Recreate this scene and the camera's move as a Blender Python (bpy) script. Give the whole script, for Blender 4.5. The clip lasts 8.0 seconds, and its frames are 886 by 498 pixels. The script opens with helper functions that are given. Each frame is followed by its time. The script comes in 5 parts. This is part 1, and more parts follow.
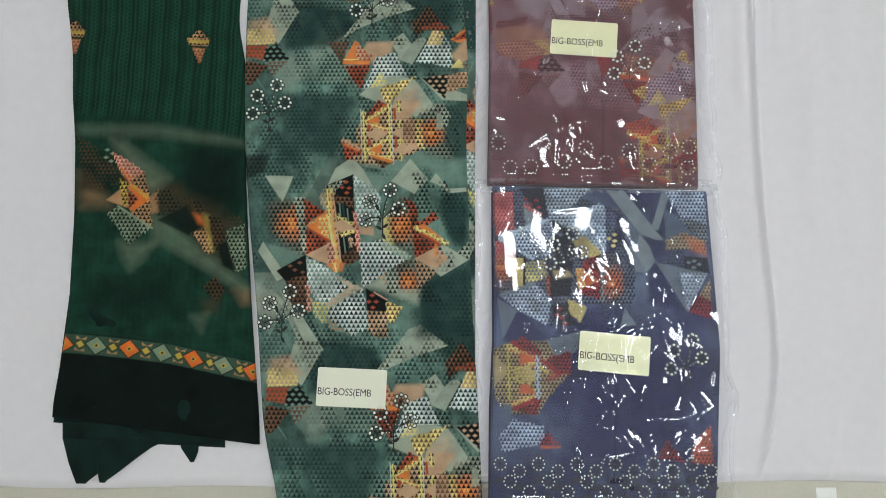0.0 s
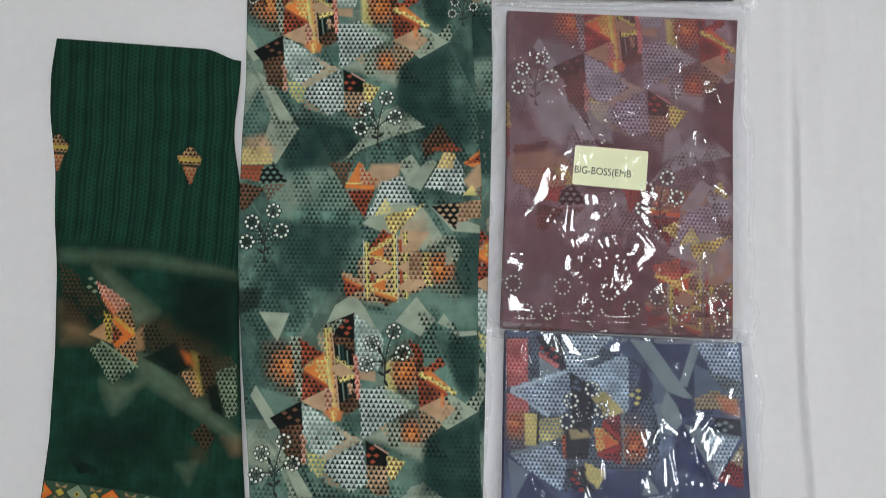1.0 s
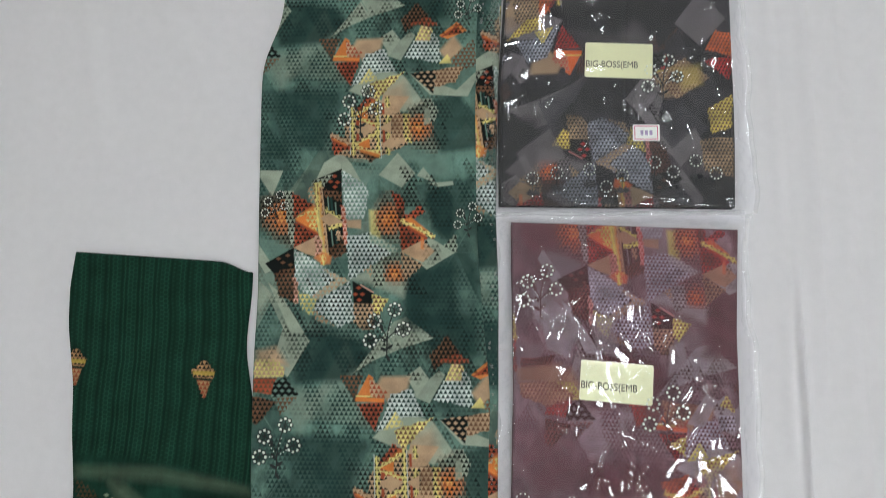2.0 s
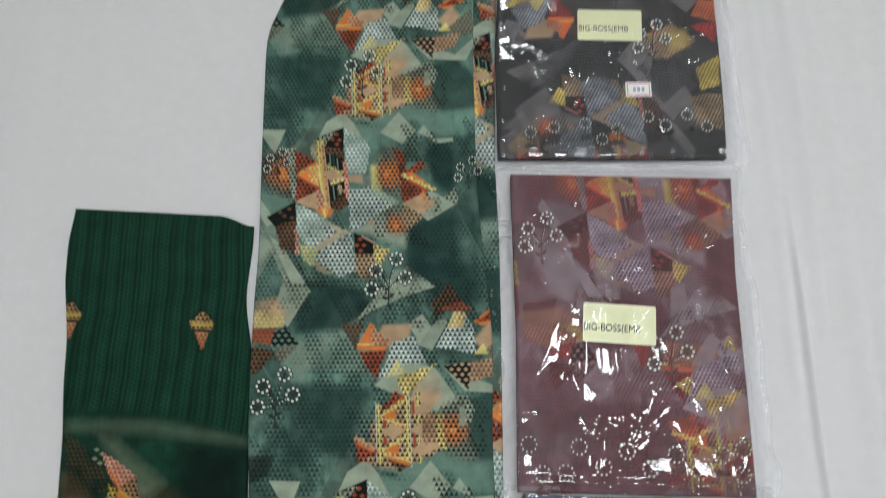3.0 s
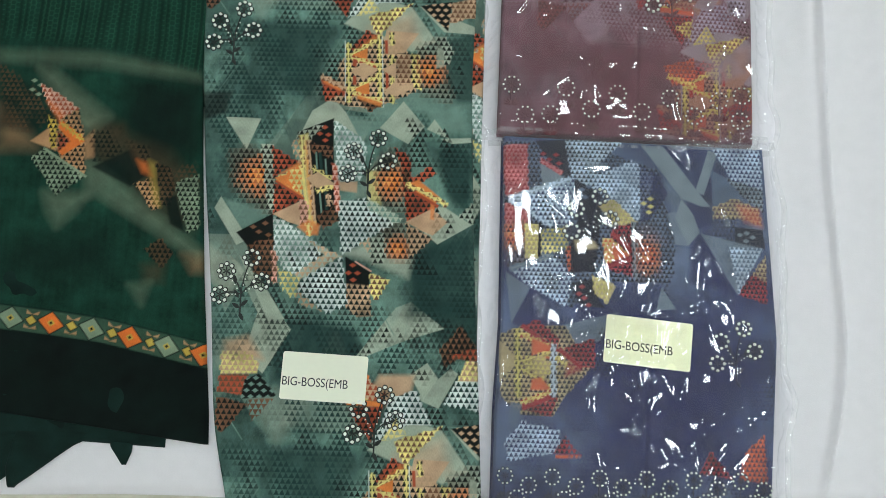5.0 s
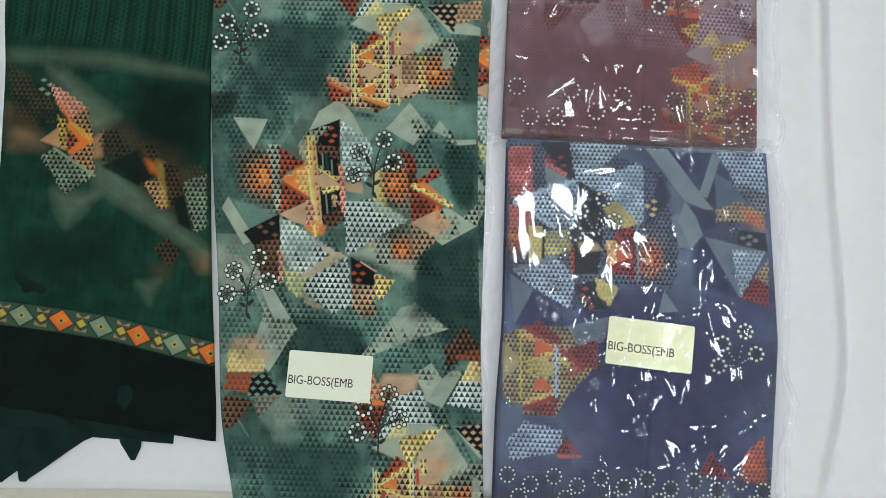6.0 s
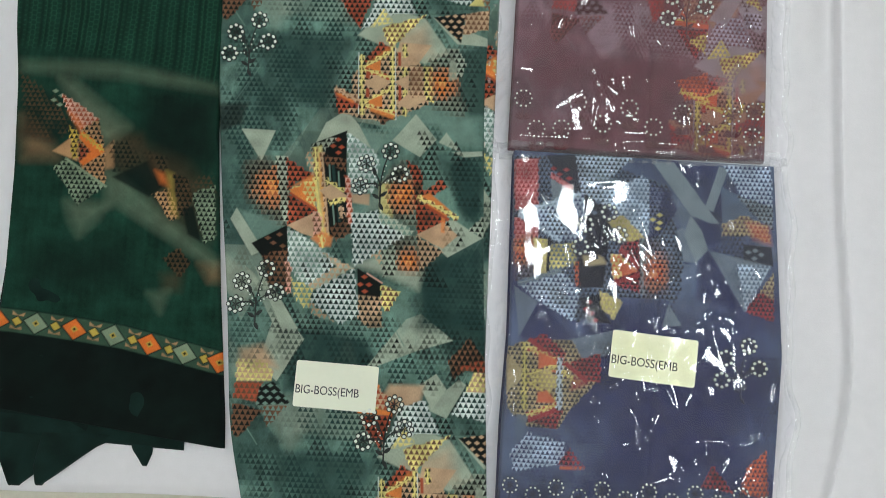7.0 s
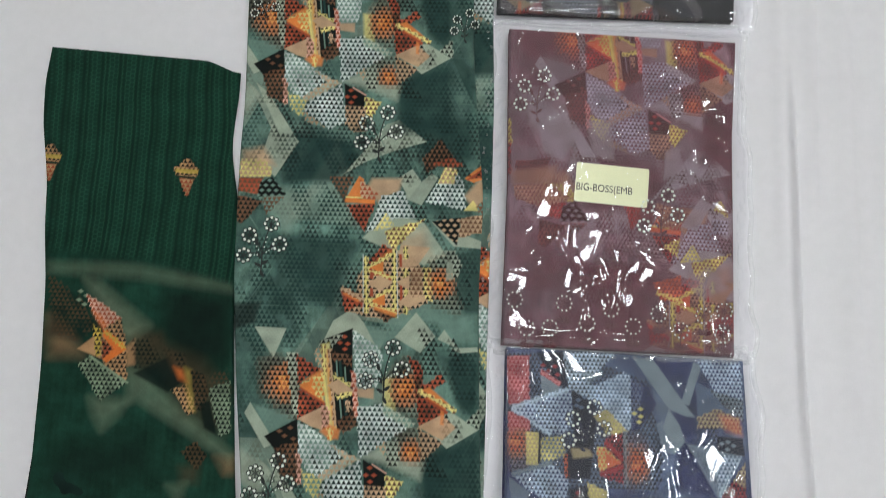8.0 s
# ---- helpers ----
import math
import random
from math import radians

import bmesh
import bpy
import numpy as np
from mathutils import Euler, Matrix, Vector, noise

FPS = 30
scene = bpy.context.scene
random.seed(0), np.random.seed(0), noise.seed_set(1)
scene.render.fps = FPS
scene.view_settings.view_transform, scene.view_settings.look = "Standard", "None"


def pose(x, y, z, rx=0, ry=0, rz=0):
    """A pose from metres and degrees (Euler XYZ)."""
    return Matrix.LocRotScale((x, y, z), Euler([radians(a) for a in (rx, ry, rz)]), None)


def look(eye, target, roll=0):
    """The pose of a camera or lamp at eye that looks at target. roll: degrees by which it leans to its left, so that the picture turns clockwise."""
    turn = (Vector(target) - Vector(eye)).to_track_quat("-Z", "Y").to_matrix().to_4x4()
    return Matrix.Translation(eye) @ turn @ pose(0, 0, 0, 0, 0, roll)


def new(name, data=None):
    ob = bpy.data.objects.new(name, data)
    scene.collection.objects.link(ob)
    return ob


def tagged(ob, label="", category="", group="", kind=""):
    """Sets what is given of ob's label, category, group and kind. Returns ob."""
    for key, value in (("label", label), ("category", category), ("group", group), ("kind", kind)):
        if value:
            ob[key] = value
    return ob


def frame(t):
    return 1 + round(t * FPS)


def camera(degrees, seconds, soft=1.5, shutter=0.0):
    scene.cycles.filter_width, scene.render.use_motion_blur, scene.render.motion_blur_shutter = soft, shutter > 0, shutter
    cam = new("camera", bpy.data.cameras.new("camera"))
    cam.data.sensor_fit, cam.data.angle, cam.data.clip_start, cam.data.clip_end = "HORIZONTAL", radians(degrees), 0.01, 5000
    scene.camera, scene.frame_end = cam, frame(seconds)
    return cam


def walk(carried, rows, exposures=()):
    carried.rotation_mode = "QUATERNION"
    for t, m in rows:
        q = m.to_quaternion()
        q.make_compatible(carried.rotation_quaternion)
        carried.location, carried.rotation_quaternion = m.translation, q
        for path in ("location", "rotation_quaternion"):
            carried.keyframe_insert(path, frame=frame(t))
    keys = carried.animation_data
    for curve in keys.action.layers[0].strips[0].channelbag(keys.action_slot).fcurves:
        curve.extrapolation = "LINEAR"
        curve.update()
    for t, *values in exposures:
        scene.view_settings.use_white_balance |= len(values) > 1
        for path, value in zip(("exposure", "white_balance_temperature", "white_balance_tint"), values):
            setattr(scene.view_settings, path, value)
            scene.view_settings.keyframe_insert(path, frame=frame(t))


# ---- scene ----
cam = camera(64.0, 8.0, soft=0.9, shutter=0.2)
PATH = [
    (0, (0.016, -0.134, 0.881), (-0.014, 0.159, -1.097), -6.0),
    (0.5, (0.024, -0.031, 0.853), (-0.033, 0.176, -1.135), -15.1),
    (1, (0.024, 0.074, 0.833), (-0.055, 0.301, -1.153), -18.1),
    (1.5, (0.022, 0.159, 0.848), (-0.074, 0.444, -1.13), -17.6),
    (1.7, (0.032, 0.225, 0.858), (-0.094, 0.478, -1.122), -25.8),
    (2.25, (0.022, 0.285, 0.895), (-0.078, 0.748, -1.075), -12.4),
    (2.8, (0.006, 0.188, 0.917), (-0.067, 0.732, -1.006), -8.0),
    (3, (0.004, 0.118, 0.85), (-0.058, 0.676, -1.069), -6.9),
    (3.5, (-0.018, -0.072, 0.676), (-0.068, 0.479, -1.246), -5.8),
    (4, (-0.01, -0.138, 0.657), (-0.063, 0.232, -1.308), -8.0),
    (4.5, (0.0, -0.155, 0.682), (-0.036, 0.164, -1.292), -5.4),
    (5, (0.008, -0.152, 0.717), (0.002, 0.15, -1.26), 0.2),
    (6.5, (0.009, -0.133, 0.726), (-0.032, 0.111, -1.258), -7.6),
    (7, (0.017, -0.108, 0.735), (-0.043, 0.104, -1.253), -13.7),
    (7.5, (0.009, -0.011, 0.826), (-0.045, 0.168, -1.165), -15.0),
    (8, (-0.004, 0.058, 0.823), (-0.019, 0.369, -1.152), -1.2),
]
# stops, kelvin and tint of the camera's own white balance on the way
EXPOSURE = [(0.0, -0.06, 6500, 10), (1.5, -0.12, 6500, 10), (3.0, -0.08, 6500, 8), (3.5, 0.08, 6300, 5), (5.0, 0.08, 6300, 5), (6.5, 0.05, 6350, 7), (7.2, 0.0, 6500, 8), (8.0, 0.0, 6500, 10)]
walk(cam, [(t, look(eye, target, roll)) for t, eye, target, roll in PATH], EXPOSURE)

# ---- world and lights ----
world = bpy.data.worlds.new("world")
scene.world = world
world.use_nodes = True
world.node_tree.nodes["Background"].inputs[0].default_value = (0.5, 0.5, 0.52, 1)
world.node_tree.nodes["Background"].inputs[1].default_value = 0.05
PANEL_POWER = 35.5


# ---- materials ----
def srgb(r, g, b):
    return tuple(((v / 255 + 0.055) / 1.055) ** 2.4 if v > 10 else v / 3295 for v in (r, g, b))


def nodes_of(name):
    m = bpy.data.materials.new(name)
    m.use_nodes = True
    return m, m.node_tree.nodes, m.node_tree.links, m.node_tree.nodes["Principled BSDF"]


def plain(name, colour, rough=0.6, scale=60, vary=0.12, bump=0.1, metal=0.0, detail=4):
    """Colour with stains at one scale, grain at another and a fine relief."""
    m, n, l, b = nodes_of(name)
    tc = n.new("ShaderNodeTexCoord")
    big, fine = n.new("ShaderNodeTexNoise"), n.new("ShaderNodeTexNoise")
    big.inputs["Scale"].default_value, fine.inputs["Scale"].default_value = scale * 0.08, scale
    fine.inputs["Detail"].default_value = detail
    mixn = n.new("ShaderNodeMath")
    mixn.operation = "ADD"
    ramp = n.new("ShaderNodeMapRange")
    ramp.inputs["From Min"].default_value, ramp.inputs["From Max"].default_value = 0.6, 1.4
    ramp.inputs["To Min"].default_value, ramp.inputs["To Max"].default_value = 1 - vary, 1 + vary
    mul = n.new("ShaderNodeVectorMath")
    mul.operation = "SCALE"
    mul.inputs[0].default_value = colour
    bp = n.new("ShaderNodeBump")
    bp.inputs["Strength"].default_value, bp.inputs["Distance"].default_value = bump, 0.001
    for t in (big, fine):
        l.new(tc.outputs["Object"], t.inputs["Vector"])
    l.new(big.outputs["Fac"], mixn.inputs[0])
    l.new(fine.outputs["Fac"], mixn.inputs[1])
    l.new(mixn.outputs[0], ramp.inputs["Value"])
    l.new(ramp.outputs[0], mul.inputs["Scale"])
    l.new(mul.outputs[0], b.inputs["Base Color"])
    l.new(fine.outputs["Fac"], bp.inputs["Height"])
    l.new(bp.outputs[0], b.inputs["Normal"])
    b.inputs["Roughness"].default_value, b.inputs["Metallic"].default_value = rough, metal
    return m


def printed(name, rough=0.7, sheen=0.15):
    """Cloth whose dye comes from the mesh's print, with a woven grain."""
    m, n, l, b = nodes_of(name)
    at, tc = n.new("ShaderNodeAttribute"), n.new("ShaderNodeTexCoord")
    at.attribute_name = "print"
    weave, slub = n.new("ShaderNodeTexNoise"), n.new("ShaderNodeTexNoise")
    stretch = n.new("ShaderNodeMapping")
    stretch.inputs["Scale"].default_value = (1500, 420, 1)
    weave.inputs["Scale"].default_value, weave.inputs["Detail"].default_value = 1.0, 2
    slub.inputs["Scale"].default_value, slub.inputs["Detail"].default_value = 55, 6
    l.new(tc.outputs["Object"], stretch.inputs["Vector"])
    l.new(stretch.outputs[0], weave.inputs["Vector"])
    l.new(tc.outputs["Object"], slub.inputs["Vector"])
    add = n.new("ShaderNodeMath")
    add.operation = "ADD"
    l.new(weave.outputs["Fac"], add.inputs[0])
    l.new(slub.outputs["Fac"], add.inputs[1])
    ramp = n.new("ShaderNodeMapRange")
    ramp.inputs["From Min"].default_value, ramp.inputs["From Max"].default_value = 0.6, 1.4
    ramp.inputs["To Min"].default_value, ramp.inputs["To Max"].default_value = 0.78, 1.22
    l.new(add.outputs[0], ramp.inputs["Value"])
    mul = n.new("ShaderNodeVectorMath")
    mul.operation = "SCALE"
    l.new(at.outputs["Color"], mul.inputs[0])
    l.new(ramp.outputs[0], mul.inputs["Scale"])
    l.new(mul.outputs[0], b.inputs["Base Color"])
    bp = n.new("ShaderNodeBump")
    bp.inputs["Strength"].default_value, bp.inputs["Distance"].default_value = 0.25, 0.0004
    l.new(weave.outputs["Fac"], bp.inputs["Height"])
    l.new(bp.outputs[0], b.inputs["Normal"])
    b.inputs["Roughness"].default_value = rough
    b.inputs["Sheen Weight"].default_value = sheen
    b.inputs["Specular IOR Level"].default_value = 0.16
    return m


def clear_film(name="clear_film", haze_share=0.055):
    """Thin cellophane: see-through, with a mirror-like gloss that follows Fresnel."""
    m, n, l, b = nodes_of(name)
    n.remove(b)
    out = n["Material Output"]
    tr, gl, df = n.new("ShaderNodeBsdfTransparent"), n.new("ShaderNodeBsdfGlossy"), n.new("ShaderNodeBsdfDiffuse")
    tr.inputs[0].default_value = (0.97, 0.97, 0.97, 1)
    gl.inputs["Roughness"].default_value = 0.055
    df.inputs[0].default_value = (0.8, 0.8, 0.82, 1)
    fr = n.new("ShaderNodeFresnel")
    fr.inputs["IOR"].default_value = 1.62
    tc, ns, bp = n.new("ShaderNodeTexCoord"), n.new("ShaderNodeTexNoise"), n.new("ShaderNodeBump")
    ns.inputs["Scale"].default_value, ns.inputs["Detail"].default_value, ns.inputs["Distortion"].default_value = 45, 1.0, 0.5
    bp.inputs["Strength"].default_value, bp.inputs["Distance"].default_value = 0.02, 0.002
    l.new(tc.outputs["Object"], ns.inputs["Vector"])
    l.new(ns.outputs["Fac"], bp.inputs["Height"])
    for s in (gl, fr):
        l.new(bp.outputs[0], s.inputs["Normal"])
    haze, mix = n.new("ShaderNodeMixShader"), n.new("ShaderNodeMixShader")
    # even pale wash: the room's reflection put into the film, whiter on welded seams
    haze.inputs[0].default_value = haze_share
    l.new(tr.outputs[0], haze.inputs[1])
    l.new(df.outputs[0], haze.inputs[2])
    l.new(fr.outputs[0], mix.inputs[0])
    l.new(haze.outputs[0], mix.inputs[1])
    l.new(gl.outputs[0], mix.inputs[2])
    l.new(mix.outputs[0], out.inputs["Surface"])
    return m


def glowing(name, colour, power):
    m, n, l, b = nodes_of(name)
    b.inputs["Base Color"].default_value = (0.8, 0.8, 0.8, 1)
    b.inputs["Emission Color"].default_value = (*colour, 1)
    b.inputs["Emission Strength"].default_value = power
    return m


COTTON = plain("white_cotton", srgb(233, 229, 232), 0.85, 900, 0.03, 0.15)
LAMINATE = plain("beige_laminate", srgb(205, 200, 184), 0.45, 220, 0.06, 0.05)
WOOD = plain("table_wood", srgb(150, 110, 75), 0.5, 80, 0.2, 0.1)
TILE = plain("floor_tile", srgb(190, 182, 168), 0.35, 40, 0.1, 0.05)
WALLPAINT = plain("wall_paint", srgb(226, 222, 214), 0.8, 90, 0.04, 0.1)
PAPER = plain("white_paper", srgb(246, 246, 242), 0.6, 300, 0.02, 0.05)
LABEL = plain("label_paper", srgb(242, 243, 222), 0.28, 200, 0.02, 0.03)
BUFF = plain("buff_label_paper", srgb(240, 238, 200), 0.35, 200, 0.02, 0.03)
INK = plain("label_ink", srgb(44, 46, 48), 0.5, 300, 0.1, 0.02)
PINK = plain("pink_ink", srgb(226, 130, 160), 0.5, 300, 0.1, 0.02)
VIOLET = plain("violet_ink", srgb(178, 158, 196), 0.5, 300, 0.1, 0.02)
BEAD = plain("white_thread", srgb(236, 240, 230), 0.4, 800, 0.1, 0.3)
STITCH = plain("dark_green_thread", srgb(16, 26, 22), 0.6, 900, 0.3, 0.4)
STITCH_RED = plain("dark_maroon_thread", srgb(96, 42, 50), 0.6, 900, 0.3, 0.4)
STITCH_BLUE = plain("dark_navy_thread", srgb(32, 34, 62), 0.6, 900, 0.3, 0.4)
STITCH_BLACK = plain("black_thread", srgb(28, 28, 32), 0.6, 900, 0.3, 0.4)
CLOTH = printed("printed_cloth", 0.75, 0.04)
SHAWL = printed("crinkled_shawl_cloth", 0.85, 0.03)
FILM = clear_film()
SEAM = clear_film("welded_film", 0.22)
METAL = plain("white_metal", srgb(225, 225, 225), 0.4, 50, 0.03, 0.02)
DIFFUSER = glowing("lit_diffuser", (0.93, 1.0, 1.03), PANEL_POWER)


# ---- building helpers ----
def part(name, bm, material, parent=None, label=""):
    me = bpy.data.meshes.new(name)
    bm.to_mesh(me)
    bm.free()
    me.materials.append(material)
    ob = new(name, me)
    if parent is not None:
        ob.parent = parent
    return tagged(ob, label)


def box(bm, x0, x1, y0, y1, z0, z1, bevel=0.0):
    made = bmesh.ops.create_cube(bm, size=1)["verts"]
    bmesh.ops.scale(bm, vec=(x1 - x0, y1 - y0, z1 - z0), verts=made)
    bmesh.ops.translate(bm, vec=((x0 + x1) / 2, (y0 + y1) / 2, (z0 + z1) / 2), verts=made)
    if bevel:
        edges = {e for v in made for e in v.link_edges}
        bmesh.ops.bevel(bm, geom=list(edges), offset=bevel, segments=3, affect="EDGES", profile=0.5)
    return bm


def block(name, x0, x1, y0, y1, z0, z1, material, parent=None, bevel=0.0, label=""):
    return part(name, box(bmesh.new(), x0, x1, y0, y1, z0, z1, bevel), material, parent, label)


def grid_mesh(name, P, material, parent=None, colours=None, label=""):
    """A smooth sheet through the grid of places P (rows, columns, 3), with an optional print."""
    ny, nx = P.shape[:2]
    me = bpy.data.meshes.new(name)
    idx = np.arange(ny * nx).reshape(ny, nx)
    quads = np.stack([idx[:-1, :-1], idx[:-1, 1:], idx[1:, 1:], idx[1:, :-1]], -1).reshape(-1, 4)
    me.vertices.add(ny * nx)
    me.vertices.foreach_set("co", P.astype(np.float32).ravel())
    me.loops.add(quads.size)
    me.loops.foreach_set("vertex_index", quads.astype(np.int32).ravel())
    me.polygons.add(len(quads))
    me.polygons.foreach_set("loop_start", np.arange(0, quads.size, 4, dtype=np.int32))
    me.update(calc_edges=True)
    me.polygons.foreach_set("use_smooth", np.ones(len(quads), dtype=bool))
    if colours is not None:
        layer = me.color_attributes.new("print", "FLOAT_COLOR", "POINT")
        layer.data.foreach_set("color", np.concatenate([colours.reshape(-1, 3), np.ones((ny * nx, 1))], 1).astype(np.float32).ravel())
    me.materials.append(material)
    ob = new(name, me)
    if parent is not None:
        ob.parent = parent
    return tagged(ob, label)


def waves(X, Y, scale, seed, octaves=3):
    """Smooth random relief, about -1 to 1, from crossing sine waves; scale is the longest wave in metres."""
    rng = np.random.RandomState(seed)
    out, amp = np.zeros_like(X), 1.0
    for o in range(octaves):
        for _ in range(5):
            a, ph = rng.uniform(0, 2 * math.pi, 2)
            k = 2 * math.pi / (scale * rng.uniform(0.7, 1.4))
            out += amp * np.sin(k * (X * math.cos(a) + Y * math.sin(a)) + ph + 0.8 * np.sin(0.6 * k * (X * math.sin(a) - Y * math.cos(a)) + 2 * ph)) / 3.2
        amp, scale = amp * 0.5, scale * 0.5
    return out


def smooth(a, b, v):
    t = np.clip((v - a) / (b - a), 0, 1)
    return t * t * (3 - 2 * t)


GREEN = dict(bg=(96, 126, 115), mid=(110, 138, 126), dk=(30, 58, 54), pale=(160, 170, 152), blk=(14, 19, 17), wht=(200, 210, 205), tan=(192, 158, 126),
             org=(218, 128, 64), yel=(222, 208, 130), red=(164, 76, 50), brn=(110, 76, 54), pink=(226, 170, 150), ink=(16, 34, 30))
MAROON = dict(bg=(132, 100, 111), mid=(122, 98, 108), dk=(104, 52, 64), pale=(146, 126, 134), blk=(74, 26, 36), wht=(158, 142, 158), tan=(160, 112, 96),
              org=(196, 88, 60), yel=(196, 172, 92), red=(160, 46, 48), brn=(120, 60, 60), pink=(200, 120, 120), ink=(60, 20, 28))
NAVY = dict(bg=(78, 90, 122), mid=(90, 104, 126), dk=(36, 40, 88), pale=(122, 134, 142), blk=(20, 20, 40), wht=(186, 202, 218), tan=(176, 158, 120),
            org=(204, 96, 62), yel=(202, 188, 112), red=(150, 46, 54), brn=(84, 60, 72), pink=(200, 120, 120), ink=(16, 18, 40))
BLACK = dict(bg=(52, 50, 56), mid=(66, 64, 70), dk=(28, 27, 33), pale=(116, 108, 112), blk=(18, 18, 20), wht=(158, 160, 172), tan=(170, 140, 110),
             org=(222, 104, 48), yel=(214, 190, 90), red=(186, 44, 44), brn=(90, 58, 50), pink=(200, 120, 120), ink=(14, 14, 18))
FOREST = dict(bg=(20, 54, 42), mid=(34, 80, 56), dk=(10, 38, 30), pale=(126, 142, 118), blk=(18, 28, 24), wht=(190, 200, 186), tan=(176, 134, 96),
              org=(214, 112, 48), yel=(186, 160, 72), red=(150, 74, 50), brn=(78, 60, 40), pink=(206, 160, 140), ink=(8, 22, 19))


class Dye:
    """Prints shapes on the points X, Y (millimetres) of a cloth; a shift and a turn place the pattern."""

    def __init__(self, X, Y, palette, base, at=(0, 0), turn=0.0, seed=1, pitch=5.6):
        self.pitch = pitch
        self.X0, self.Y0, self.palette = X, Y, {k: np.array(srgb(*v)) for k, v in palette.items()}
        n1 = waves(X, Y, 150, seed, 3)[..., None]
        n2 = waves(X, Y, 26, seed + 7, 3)[..., None]
        streak = waves(X * 1.0, Y * 0.12, 9, seed + 9, 3)[..., None]
        grain = np.random.RandomState(seed).normal(0, 1, X.shape)[..., None]
        self.C = self.palette[base] * np.clip(1 + 0.30 * n1 + 0.18 * n2 + 0.10 * streak + 0.07 * grain, 0.15, 3)
        self.place(at, turn)

    def place(self, at, turn=0.0):
        dx, dy, a = self.X0 - at[0], self.Y0 - at[1], radians(turn)
        self.X, self.Y = dx * math.cos(a) + dy * math.sin(a), dy * math.cos(a) - dx * math.sin(a)

    def inside(self, pts, feather):
        p = np.array(pts, float)
        box0, box1 = p.min(0) - feather, p.max(0) + feather
        where = np.nonzero((self.X > box0[0]) & (self.X < box1[0]) & (self.Y > box0[1]) & (self.Y < box1[1]))
        if not len(where[0]):
            return None, None, None, None
        x, y = self.X[where], self.Y[where]
        d = self.signed(p, x, y)
        return where, x, y, np.clip(d / feather + 0.5, 0, 1)

    def lay(self, where, alpha, colour):
        self.C[where] = self.C[where] * (1 - alpha[:, None]) + colour * alpha[:, None]

    def fill(self, pts, colour, alpha=1.0, feather=0.8):
        where, x, y, a = self.inside(pts, feather)
        if where is not None:
            mottled = 1 + 0.10 * waves(x, y, 30, 5, 2)
            self.lay(where, a * alpha, self.palette[colour] * mottled[:, None])

    def teeth(self, x, y, size=1.0):
        """How far a point lies in the small triangles that stand in rows, and the middle of its cell."""
        pitch = self.pitch
        h = pitch * 0.95
        row = np.floor(y / h)
        shift = 0.5 * np.mod(row, 2)
        fy, col = y / h - row, np.floor(x / pitch + shift)
        fx = x / pitch + shift - col
        up = (1 - fy) * size - np.abs(fx - 0.5) * 2
        inside = np.clip(up / 0.14 + 0.5, 0, 1) * np.clip(fy / 0.10, 0, 1)
        return inside, (col + 0.5 - shift) * pitch, (row + 0.5) * h

    def signed(self, p, x, y):
        """Distance to the rim of a polygon of any shape, positive inside."""
        far, within = np.full(len(x), 1e9), np.zeros(len(x), bool)
        for (ax, ay), (bx, by) in zip(p, np.roll(p, -1, 0)):
            ux, uy = bx - ax, by - ay
            k = np.clip(((x - ax) * ux + (y - ay) * uy) / (ux * ux + uy * uy or 1), 0, 1)
            far = np.minimum(far, np.hypot(x - ax - k * ux, y - ay - k * uy))
            if ay != by:
                within ^= ((ay > y) != (by > y)) & (x < ax + ux * (y - ay) / uy)
        return np.where(within, far, -far)

    def lattice(self, pts, light, dark):
        """Light teeth on a dark ground, with a stepped rim of whole teeth."""
        where, x, y, a = self.inside(pts, 8)
        if where is not None:
            t, cx, cy = self.teeth(x, y)
            keep = smooth(-0.7, 0.7, self.signed(np.array(pts, float), 0.6 * x + 0.4 * cx, 0.6 * y + 0.4 * cy))
            vary = np.clip(1 + 0.30 * waves(x, y, 42, 11, 2) + 0.12 * waves(cx, cy, 7, 12, 1), 0.4, 1.6)[:, None]
            t = t[:, None]
            self.lay(where, keep * 0.96, self.palette[dark] * t + self.palette[light] * vary * (1 - t))

    def dots(self, pts, colour, alpha):
        """Single dark teeth, thinning out unevenly."""
        where, x, y, a = self.inside(pts, 9)
        if where is not None:
            t, cx, cy = self.teeth(x, y)
            keep = smooth(-3, 2, self.signed(np.array(pts, float), cx, cy)) * np.clip(0.8 + 0.9 * waves(cx, cy, 35, 3, 2), 0, 1)
            self.lay(where, keep * alpha * t, self.palette[colour])

    def diamonds(self, pts, light, dark, pitch=8.5):
        where, x, y, a = self.inside(pts, 1.2)
        if where is not None:
            row = np.floor(y / pitch * 1.4)
            fy, fx = y / pitch * 1.4 - row, np.mod(x / pitch + 0.5 * np.mod(row, 2), 1.0)
            t = np.clip((0.36 - np.abs(fx - 0.5) - np.abs(fy - 0.5)) / 0.12 + 0.5, 0, 1)[:, None]
            self.lay(where, a, self.palette[dark] * (1 - t) + self.palette[light] * t)

